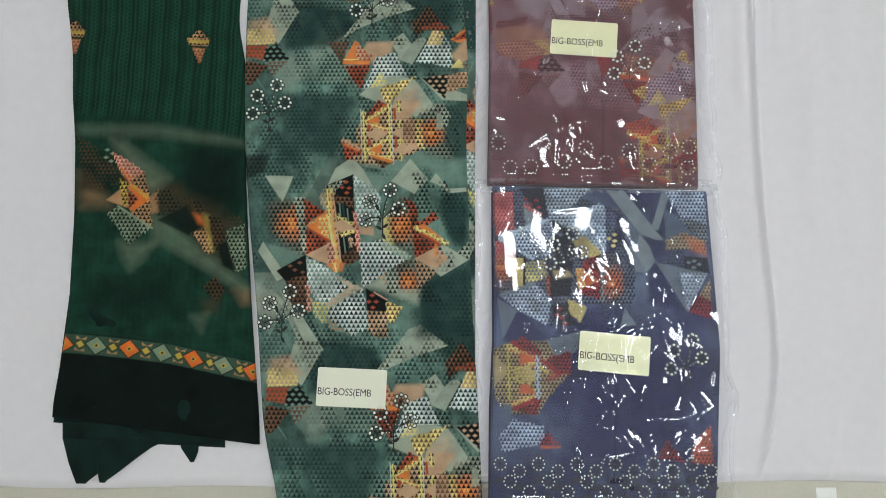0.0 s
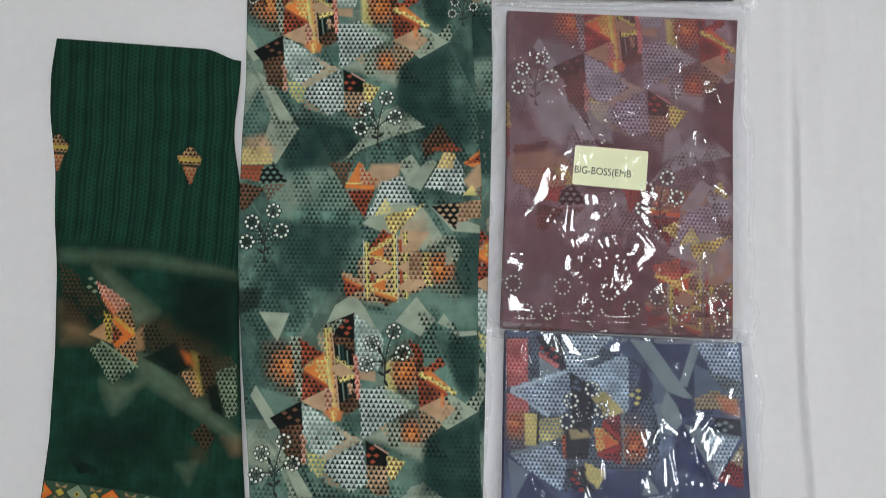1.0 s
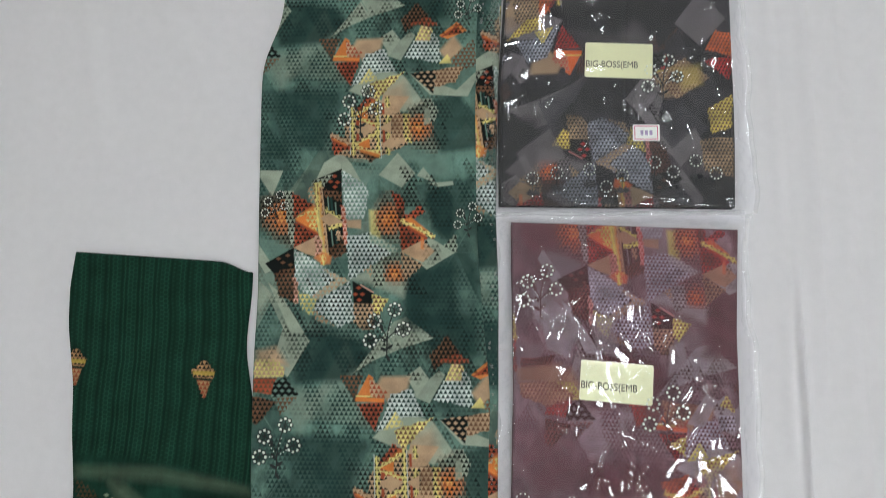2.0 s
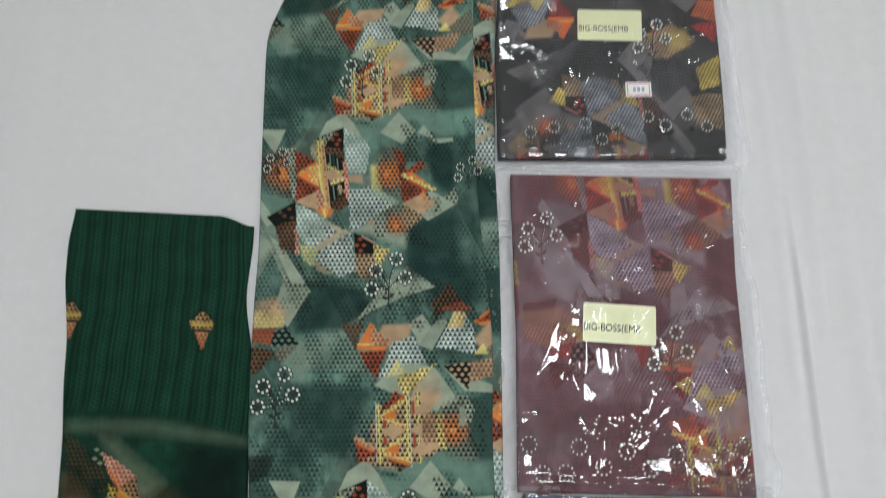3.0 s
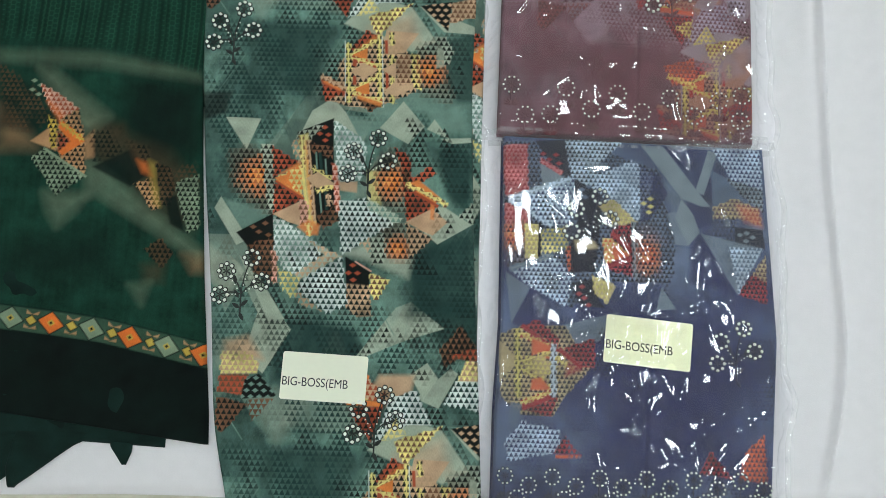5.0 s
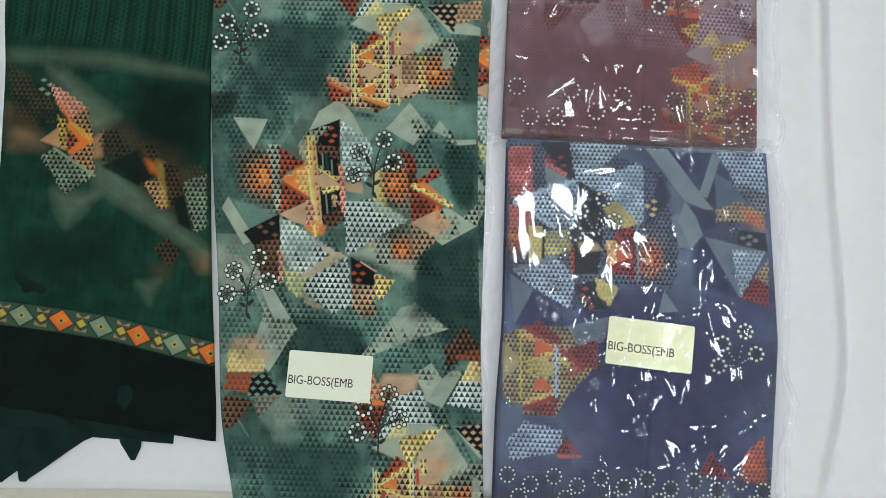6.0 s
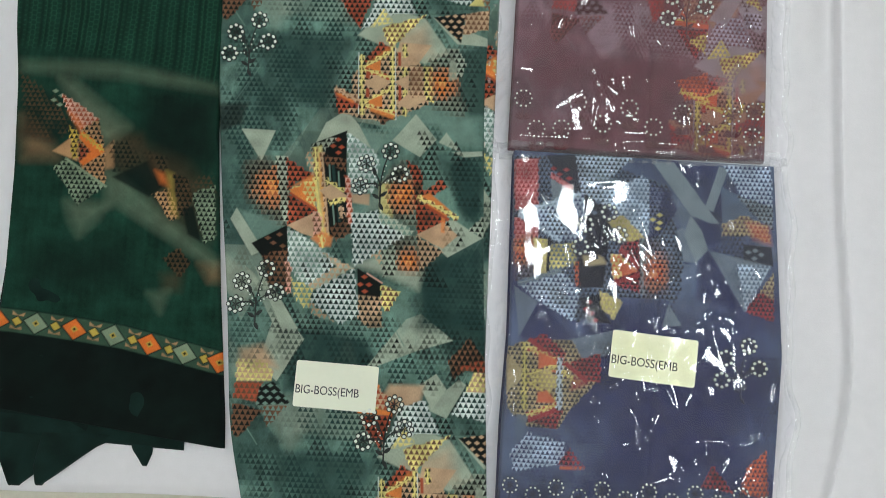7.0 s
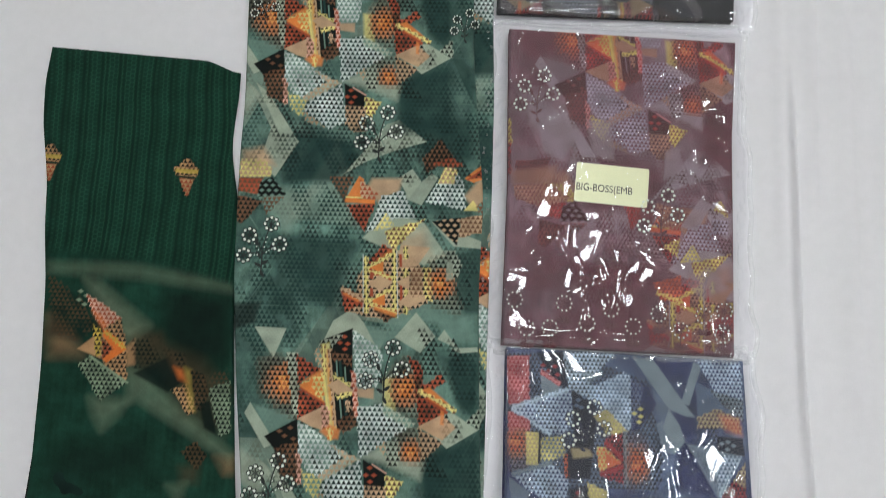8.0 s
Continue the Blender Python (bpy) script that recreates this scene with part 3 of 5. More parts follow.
def shawl_print(c):
    c.fill([(-465,117), (-376,92), (-253,121), (-245,13), (-371,39), (-457,49)], 'dk' , 0.5 , feather=30)
    c.fill([(-328,129), (-253,121), (-248,54), (-298,41), (-332,75)], 'ink' , 0.7 , feather=25)
    c.fill([(-446,-47), (-342,-33), (-327,-77), (-442,-88)], 'ink' , 0.6 , feather=30)
    c.fill([(-469,159), (-362,158), (-253,141), (-252,130), (-361,143), (-468,148)], 'pale' , 0.28 , feather=14)
    c.fill([(-461,96),(-428,69),(-420,53),(-455,52)], 'tan', 0.35, feather=20)
    c.fill([(-331,71),(-280,51),(-248,16),(-250,-31),(-292,-12),(-318,20)], 'brn', 0.4, feather=20)
    c.fill([(-371,92),(-332,79),(-324,41),(-366,40)], 'brn', 0.35, feather=20)
    c.fill([(-424,140),(-406,135),(-345,89),(-369,68),(-403,109)], 'pale', 0.42, feather=16)
    c.fill([(-367,43),(-351,37),(-234,-54),(-242,-60),(-351,4),(-362,0)], 'pale', 0.36, feather=12)
    c.fill([(-405,6),(-363,4),(-370,-11),(-388,-29),(-398,-14)], 'pale', 0.4, feather=16)
    c.fill([(-466,139),(-428,120),(-405,88),(-422,70),(-458,74)], 'ink', 0.6, feather=10)
    c.dots([(-467,145),(-428,121),(-405,88),(-422,71),(-458,74)], 'brn', 0.9)
    c.gems((-428,126), (-421,121), (-429,116), (-422,111), 'pale')
    c.lattice([(-422,123),(-415,120),(-397,110),(-378,96),(-397,84),(-409,97)], 'pink', 'red')
    c.fill([(-412,104),(-397,82),(-394,88),(-403,99)], 'org', 0.7, feather=6)
    c.lattice([(-397,84),(-378,96),(-368,61),(-367,27),(-390,39),(-398,54)], 'tan', 'ink')
    c.fill([(-425,60),(-408,74),(-397,71),(-397,50)], 'tan', 0.95, feather=2)
    c.lattice([(-410,88),(-400,84),(-397,53),(-403,52)], 'yel', 'ink')
    c.fill([(-397,82),(-383,75),(-368,61),(-390,45),(-395,50),(-384,61),(-397,75)], 'org', 0.95)
    c.lattice([(-398,71),(-383,61),(-394,50)], 'red', 'ink')
    c.rick([(-395,80),(-370,62)], 'yel', 'org')
    c.lattice([(-390,42),(-369,57),(-364,24)], 'tan', 'ink')
    c.lattice([(-422,42),(-409,53),(-364,24),(-392,2),(-408,24)], 'pale', 'ink')
    c.line([(-409,52),(-363,23)], 'pale', 2.6)
    c.dots([(-400,19),(-378,31),(-390,10)], 'ink', 1.0)
    c.fill([(-369,64),(-360,73),(-357,44),(-366,42)], 'tan', 0.7, feather=4)
    c.fill([(-360,75),(-332,79),(-326,50),(-349,40)], 'brn', 0.4, feather=14)
    c.dots([(-364,72),(-332,79),(-326,50),(-357,40)], 'ink', 0.95)
    c.fill([(-358,34),(-318,55),(-300,27),(-317,14)], 'ink', 0.85, feather=3)
    c.fill([(-325,63),(-302,55),(-299,33),(-313,37)], 'brn', 0.6, feather=8)
    c.dots([(-326,63),(-302,57),(-300,30),(-316,37)], 'ink', 0.95)
    c.fill([(-313,43),(-303,40),(-295,25),(-306,29)], 'org', 0.6, feather=6)
    c.lattice([(-313,17),(-296,24),(-284,-6),(-292,-11)], 'tan', 'ink')
    c.fill([(-300,42),(-293,39),(-285,-6),(-291,-4)], 'yel', 0.5, feather=8)
    c.lattice([(-293,39),(-278,36),(-270,15),(-275,-6),(-284,-3)], 'brn', 'ink')
    c.fill([(-281,3),(-269,6),(-258,-32),(-273,-24)], 'ink', 0.9, feather=3)
    c.dots([(-278,33),(-252,40),(-246,16),(-269,6)], 'brn', 0.8)
    c.lattice([(-271,20),(-248,28),(-243,-27),(-255,-33),(-267,3)], 'pale', 'ink')
    c.lattice([(-297,-51),(-281,-38),(-267,-55),(-278,-70)], 'brn', 'ink')
    c.fill([(-298,-67),(-275,-64),(-276,-84),(-294,-84)], 'brn', 0.4, feather=12)
    c.fill([(-310,-87),(-288,-84),(-295,-107)], 'pale', 0.3, feather=12)
    c.fill([(-259,-55),(-234,-54),(-232,-73),(-247,-73)], 'tan', 0.3, feather=12)


def navy_print(c):
    c.ground(15, (40, 350, -330, 80), 60)
    c.fill([(257,42),(294,43),(276,14),(250,16)], 'dk', 0.5, feather=10)
    c.fill([(244,10),(273,2),(275,-15),(261,-19)], 'dk', 0.7, feather=3)
    c.fill([(252,-36),(269,-16),(295,-83),(251,-73)], 'dk', 0.8, feather=8)
    c.fill([(75,-116),(94,-79),(127,-115),(105,-132)], 'dk', 0.8, feather=3)
    c.fill([(161,-86),(312,-83),(305,-245),(154,-248)], 'dk', 0.75, feather=60)
    c.fill([(130,-142),(161,-131),(160,-196),(122,-196)], 'dk', 0.8, feather=20)
    c.fill([(69,-66),(93,-82),(75,-117)], 'pale', 0.6)
    c.fill([(126,-118),(180,-104),(162,-132),(130,-143)], 'pale', 0.6)
    c.fill([(207,67),(229,67),(262,19),(274,4),(264,4),(245,12)], 'pale')
    c.fill([(275,64),(284,61),(268,16),(259,19)], 'pale')
    c.fill([(245,12),(256,-4),(262,-23),(250,-37),(238,-8)], 'pale')
    c.fill([(206,-15),(238,-1),(250,-37),(224,-34)], 'pale', 0.65)
    c.fill([(216,-102),(222,-79),(236,-100)], 'pale', 0.8)
    c.fill([(276,43),(294,33),(310,9),(277,1)], 'mid', 0.8)
    c.lattice([(64,68),(134,72),(222,42),(238,-39),(228,-76),(172,-75),(133,-101),(71,-63)], 'mid', 'blk')
    c.fill([(98,70),(130,72),(134,33),(122,33)], 'blk', 0.9)
    c.gems((119,55), (122,46), (112,50), (106,56), 'red')
    c.rick([(100,51),(125,35)], 'pink', 'red')
    c.lattice([(128,72),(191,73),(156,40),(180,18),(163,14),(134,33)], 'wht', 'blk')
    c.fill([(101,47),(129,30),(105,21)], 'pale')
    c.fill([(145,52),(171,46),(156,37)], 'pale', 0.7, feather=6)
    c.lattice([(64,66),(92,67),(92,15),(68,11)], 'pink', 'red')
    c.lattice([(90,67),(102,61),(105,21),(91,17)], 'mid', 'blk')
    c.lattice([(72,9),(137,31),(140,-1),(129,-20),(113,-17),(102,-14)], 'wht', 'dk')
    c.dots([(89,8),(119,16),(123,-14),(111,-12)], 'blk', 0.9)
    c.rick([(72,9),(134,30)], 'wht', 'pale')
    c.rick([(72,7),(115,-19)], 'wht', 'mid')
    c.lattice([(67,5),(92,-4),(92,-21),(68,-24)], 'pink', 'red')
    c.warm([(68,-19),(92,-13),(93,-61),(70,-59)], (76,-29), 34)
    c.lattice([(87,-16),(102,-17),(101,-52),(88,-53)], 'yel', 'tan')
    c.line([(103,-17),(102,-51)], 'blk', 3)
    c.lattice([(104,-24),(129,-19),(130,-43),(104,-49)], 'yel', 'mid')
    c.lattice([(73,-64),(116,-51),(129,-62),(134,-70),(129,-101),(88,-78)], 'wht', 'dk')
    c.dots([(83,-68),(119,-59),(122,-87),(100,-79)], 'blk', 0.8)
    c.rick([(73,-63),(116,-49)], 'pale', 'mid')
    c.fill([(137,30),(163,16),(164,-6),(157,-65),(133,-66),(130,-42),(141,-19)], 'blk', 0.95)
    c.gems((145,19), (152,22), (148,11), (143,13), 'mid')
    c.lattice([(128,-42),(133,-39),(134,-65),(130,-66)], 'org', 'blk')
    c.lattice([(154,31),(197,51),(219,35),(206,-10),(196,-13),(162,14)], 'wht', 'mid')
    c.dots([(156,30),(174,39),(179,23)], 'blk', 0.9)
    c.lattice([(161,4),(177,9),(200,-14),(176,-19)], 'yel', 'tan')
    c.fill([(136,-33),(156,-33),(161,-41),(139,-44)], 'tan', 0.8, feather=3)
    c.lattice([(174,-21),(195,-14),(196,-70),(169,-62)], 'red', 'blk')
    c.lattice([(164,-30),(175,-32),(191,-47),(167,-57)], 'yel', 'org')
    c.fill([(174,-37),(192,-47),(176,-53)], 'org', 0.9)
    c.line([(174,-25),(194,-44)], 'red', 4.5)
    c.line([(168,-60),(193,-51)], 'red', 4.5)
    c.rick([(196,-14),(197,-71)], 'pale', 'blk')
    c.warm([(199,-17),(213,-19),(227,-35),(223,-66),(200,-74)], (208,-48), 36)
    c.lattice([(222,-33),(236,-39),(235,-65),(222,-65)], 'mid', 'blk')
    c.dots([(195,-63),(235,-56),(228,-85),(206,-82)], 'blk', 0.9)
    c.fill([(204,46),(222,37),(232,17),(213,-10),(203,-13)], 'dk', 0.8)
    c.dots([(202,47),(222,39),(232,18),(240,0),(203,-13)], 'blk', 0.95)
    c.gems((207,6), (214,3), (212,-3), (214,11), 'yel')
    c.lattice([(278,66),(327,64),(329,22),(305,25),(294,37)], 'wht', 'dk')
    c.lattice([(290,35),(329,23),(329,-1),(310,13)], 'pale', 'blk')
    c.lattice([(277,4),(299,14),(324,3),(327,-15),(304,-7),(277,-8)], 'tan', 'brn')
    c.fill([(302,6),(324,2),(326,-15),(309,-10)], 'org', 0.6, feather=8)
    c.dots([(271,-11),(299,-3),(299,-29),(269,-29)], 'blk', 0.95)
    c.fill([(298,-16),(327,-18),(329,-38),(298,-33)], 'blk', 0.9)
    c.gems((303,-24), (309,-30), (316,-26), (310,-22), 'pale')
    c.fill([(263,-24),(326,-37),(298,-84)], 'pale', 0.7, feather=2)
    c.lattice([(291,-37),(327,-37),(299,-83)], 'wht', 'mid')
    c.dots([(272,-30),(291,-38),(295,-72)], 'dk', 0.9)
    c.lattice([(299,-84),(313,-64),(329,-54),(328,-93)], 'red', 'blk')
    c.lattice([(314,-64),(329,-43),(329,-71)], 'tan', 'brn')
    c.fill([(133,-76),(156,-72),(160,-92),(167,-101),(143,-99)], 'blk', 0.9)
    c.gems((141,-87), (146,-91), (150,-98), (144,-80), 'red')
    c.lattice([(154,-68),(177,-78),(168,-96),(156,-86)], 'yel', 'tan')
    # the barred diamond below
    c.lattice([(64,-128),(83,-120),(127,-119),(153,-158),(127,-187),(116,-206),(86,-206),(65,-188)], 'tan', 'blk')
    c.fill([(63,-133),(84,-154),(64,-172)], 'tan', 0.85)
    c.lattice([(87,-119),(100,-113),(121,-131),(121,-140)], 'red', 'blk')
    c.line([(85,-119),(120,-144)], 'red', 4.5)
    c.rick([(84,-127),(115,-141)], 'yel', 'red')
    c.fill([(95,-131),(114,-139),(112,-151),(95,-148)], 'org', 0.9, feather=2)
    c.rick([(84,-154),(114,-145)], 'yel', 'brn')
    c.lattice([(86,-157),(103,-148),(120,-159),(105,-171)], 'tan', 'yel')
    c.rick([(84,-160),(112,-178)], 'yel', 'brn')
    c.fill([(94,-181),(114,-181),(104,-169),(95,-171)], 'org', 0.9, feather=2)
    c.rick([(84,-194),(116,-182)], 'yel', 'red')
    c.line([(86,-199),(118,-186)], 'red', 4.5)
    c.lattice([(88,-201),(120,-187),(114,-206)], 'red', 'blk')
    c.rick([(81,-123),(82,-189)], 'yel', 'blk')
    c.rick([(116,-137),(116,-188)], 'wht', 'blk')
    c.lattice([(126,-140),(156,-130),(156,-159),(142,-159)], 'red', 'blk')
    c.line([(121,-141),(143,-159)], 'red', 4.5)
    c.rick([(118,-150),(135,-161)], 'yel', 'brn')
    c.fill([(130,-153),(144,-161),(127,-168)], 'red', 0.7, feather=4)
    c.dots([(144,-125),(169,-119),(174,-163),(149,-174)], 'blk', 0.6)
    c.fill([(75,-193),(86,-195),(80,-218),(73,-213)], 'mid', 0.8)
    c.lattice([(69,-232),(86,-211),(123,-219),(120,-240),(73,-249)], 'wht', 'dk')
    c.lattice([(116,-241),(127,-224),(142,-242)], 'red', 'blk')
    c.line([(118,-243),(142,-243)], 'org', 3)
    c.dots([(127,-218),(160,-222),(154,-254),(132,-249)], 'mid', 0.8)
    c.lattice([(300,-235),(320,-218),(321,-265),(293,-261)], 'org', 'brn')
    c.lattice([(256,-256),(267,-235),(288,-261)], 'red', 'blk')


def black_extra(c):
    c.fill([(272,715), (306,760), (338,723), (304,684)], 'pale' , 0.8)
    c.lattice([(309,680), (323,706), (349,703), (346,671)], 'org' , 'brn')
    c.lattice([(306,665), (346,673), (338,640)], 'red' , 'blk')
    c.lattice([(258,689), (279,710), (289,672), (266,643)], 'mid' , 'blk')
    c.lattice([(240,643), (283,668), (313,642), (271,614)], 'tan' , 'brn')
    c.fill([(267,655), (301,659), (303,634), (280,626)], 'yel' , 0.4 , feather=10)
    c.fill([(206,614), (236,651), (252,626), (225,592)], 'pale' , 0.85)
    c.fill([(239,578), (278,606), (309,577), (273,542)], 'mid' , 0.8)
    c.fill([(259,546), (291,577), (299,561), (272,526)], 'pale' , 0.8)
    c.fill([(70,547), (112,578), (131,542), (84,515)], 'pale' , 0.6 , feather=3)
    c.fill([(55,523), (81,547), (97,507)], 'pale' , 0.6 , feather=3)
    c.fill([(98,611), (164,648), (144,615), (112,578)], 'mid' , 0.8)
    c.lattice([(308,601), (341,621), (337,577), (312,569)], 'yel' , 'brn')
    c.lattice([(297,561), (338,565), (336,514), (301,522)], 'tan' , 'blk')
    c.lattice([(64,792), (101,810), (102,729), (71,721)], 'tan' , 'blk')
    c.lattice([(100,805), (120,800), (114,734), (102,729)], 'org' , 'blk')
    c.lattice([(279,817), (319,816), (350,811), (317,798)], 'brn' , 'blk')
    c.fill([(105,819), (176,818), (132,791)], 'pale' , 0.7)
    c.dots([(142,652), (220,635), (211,554), (149,562)], 'mid' , 0.5)


def maroon_extra(c):
    c.lattice([(55,339), (66,345), (68,316), (58,304)], 'yel' , 'brn')
    c.lattice([(55,321), (66,316), (68,277), (58,274)], 'red' , 'blk')
    c.fill([(71,463), (115,461), (118,427), (83,421)], 'dk' , 0.8 , feather=8)
    c.fill([(98,343), (132,352), (141,317), (127,293), (104,304)], 'pale' , 0.8 , feather=4)
    c.fill([(155,344), (184,341), (187,294), (161,300)], 'pale' , 0.6 , feather=5)
    c.fill([(247,307), (264,313), (266,284), (244,272)], 'pale' , 0.7 , feather=3)
    c.lattice([(72,292), (113,296), (104,266), (73,266)], 'brn' , 'blk')
    c.fill([(67,280), (121,287), (113,264), (70,264)], 'tan' , 0.6 , feather=6)
    c.lattice([(70,264), (113,265), (138,248), (104,236), (73,247)], 'tan' , 'brn')
    c.lattice([(198,240), (215,243), (218,223), (206,214)], 'red' , 'brn')
    c.lattice([(235,244), (274,239), (277,224), (240,215)], 'tan' , 'brn')
    c.lattice([(302,239), (311,251), (320,231)], 'yel' , 'brn')
    c.lattice([(299,228), (320,228), (319,211), (302,210)], 'wht' , 'blk')
    c.fill([(263,218), (288,253), (300,245), (282,213)], 'pale' , 0.8)
    c.fill([(267,153), (295,173), (317,148), (286,134)], 'pale' , 0.6 , feather=6)
    c.lattice([(243,195), (262,204), (259,181)], 'yel' , 'brn')
    c.lattice([(231,152), (262,161), (264,139), (239,130)], 'org' , 'brn')
    c.rick([(234,141), (264,130)], 'yel' , 'red')
    c.lattice([(294,109), (325,121), (324,98), (299,95)], 'red' , 'dk')


REPEAT = Vector((-42, 440))


def full_print(c, at, turn, steps):
    """The print and its repeats along the cloth."""
    way = Matrix.Rotation(radians(turn), 2) @ REPEAT
    for k in steps:
        c.place((at[0] + way.x * k, at[1] + way.y * k), turn)
        house_print(c)


# ---- cloth pieces ----
def edge_fall(d, h, r):
    """Height of a cloth's rounded edge at d metres inside its rim."""
    t = np.clip(d / r, 0, 1)
    return h * np.sqrt(np.clip(1 - (1 - t) ** 2, 0, 1))


def cloth_points(left, right, y0, y1, step, base, height, rim=0.004, ripple=None, skew=None):
    """Places of a laid cloth between two edge curves (functions of y)."""
    ys = np.arange(y0, y1 + step / 2, step)
    widest = np.max(right(ys) - left(ys))
    us = np.linspace(0, 1, int(widest / step) + 1)
    L, R = left(ys)[:, None], right(ys)[:, None]
    X = L + (R - L) * us[None]
    Y = np.repeat(ys[:, None], len(us), 1)
    if skew is not None:
        Y = Y + skew(X, (Y - y0) / (y1 - y0))
    inner = np.minimum(np.minimum(X - L, R - X), np.minimum(Y - Y[:1], Y[-1:] - Y))
    Z = base + edge_fall(inner, height, rim)
    if ripple is not None:
        Z = Z + ripple(X, Y) * smooth(0, 0.02, inner)
    return np.stack([X, Y, Z], -1)


def curve_of(*pairs):
    """A smooth edge curve x(y) through places given in millimetres, from the bottom up."""
    ys, xs = np.array([p[1] for p in pairs]) / 1000, np.array([p[0] for p in pairs]) / 1000

    def at(y):
        fine = np.linspace(ys[0], ys[-1], 400)
        raw = np.interp(fine, ys, xs)
        kernel = np.hanning(31)
        soft = np.convolve(np.pad(raw, 15, mode="edge"), kernel / kernel.sum(), mode="valid")
        return np.interp(y, fine, soft)
    return at


# ---- the room, the table and the sheet ----
FLOOR, TOP = -0.76, 2.05
tagged(block("floor", -2.6, 2.6, -2.4, 3.0, FLOOR - 0.1, FLOOR, TILE), "pale beige tiled floor", "floor", kind="structure")
tagged(block("ceiling", -2.6, 2.6, -2.4, 3.0, TOP, TOP + 0.1, WALLPAINT), "white painted ceiling", "ceiling", kind="structure")
tagged(block("wall_west", -2.7, -2.6, -2.5, 3.1, FLOOR, TOP, WALLPAINT), "off-white painted wall", "wall", kind="structure")
tagged(block("wall_east", 2.6, 2.7, -2.5, 3.1, FLOOR, TOP, WALLPAINT), "off-white painted wall", "wall", kind="structure")
tagged(block("wall_south", -2.6, 2.6, -2.5, -2.4, FLOOR, TOP, WALLPAINT), "off-white painted wall", "wall", kind="structure")
tagged(block("wall_north", -2.6, 2.6, 3.0, 3.1, FLOOR, TOP, WALLPAINT), "off-white painted wall", "wall", kind="structure")


def ceiling_or_fill_panel(x, y, half_x=0.15, half_y=0.13):
    thing = tagged(new("ceiling_or_fill_light"), "square white LED ceiling panel or added fill panel, switched on", "ceiling light", "ceiling panels")
    thing.location = (x, y, TOP)
    bm = bmesh.new()
    for s in (-1, 1):
        box(bm, s * half_x - 0.012, s * half_x + 0.012, -half_y - 0.012, half_y + 0.012, -0.03, 0.0)
        box(bm, -half_x + 0.012, half_x - 0.012, s * half_y - 0.012, s * half_y + 0.012, -0.03, 0.0)
    part("frame", bm, METAL, thing)
    block("diffuser", -half_x + 0.012, half_x - 0.012, -half_y + 0.012, half_y - 0.012, -0.022, -0.002, DIFFUSER, thing, label="glowing white diffuser")
    return thing


# first two answer the bags' glints; the other five are added unseen fill
for px, py in ((1.02, -0.26), (0.42, 0.40), (-1.05, 0.20), (-0.25, -1.40), (-0.25, 1.80), (1.9, 1.5), (1.9, -1.4)):
    ceiling_or_fill_panel(px, py)

table = tagged(new("table"), "large table with a beige laminate top under a white sheet", "table")
table.location = (0, 0, 0)
block("tabletop", -0.98, 0.98, -0.85, 1.40, -0.045, -0.009, LAMINATE, table, 0.004)
for sx in (-0.9, 0.9):
    for sy in (-0.77, 1.32):
        block("leg", sx - 0.03, sx + 0.03, sy - 0.03, sy + 0.03, FLOOR, -0.045, WOOD, table, 0.004)

# the sheet: creases are ridges along curves x(y)
CREASES = [
    (curve_of((376, -290), (386, -268), (402, -200), (412, -138), (410, -70), (405, 24), (408, 300), (420, 800), (424, 1390)), 0.0090, 0.0026, -0.27, 0.45),
    (curve_of((462, -283), (478, -230), (486, -170)), 0.0048, 0.0042, -0.28, -0.17),
    (curve_of((425, -283), (438, -262)), 0.0016, 0.006, -0.283, -0.25),
    (curve_of((470, 100), (478, 500), (470, 1390)), 0.0048, 0.010, 0.02, 1.39),
    (curve_of((430, 250), (440, 500), (452, 1390)), 0.0048, 0.006, 0.25, 1.39),
    (curve_of((392, 200), (398, 500), (402, 1390)), 0.0018, 0.006, 0.18, 1.2),
    (curve_of((520, 0), (530, 500), (545, 1390)), 0.0034, 0.016, 0.0, 1.39),
    (curve_of((585, -100), (590, 500), (600, 1390)), 0.0018, 0.018, -0.2, 1.39),
    (curve_of((-560, -200), (-575, 300), (-590, 900)), 0.0018, 0.02, -0.2, 0.9),
    (curve_of((-470, 560), (-500, 700), (-560, 1000)), 0.0025, 0.014, 0.55, 1.0),
    (curve_of((-330, 640), (-420, 800), (-470, 1000)), 0.0022, 0.012, 0.62, 1.0),
]


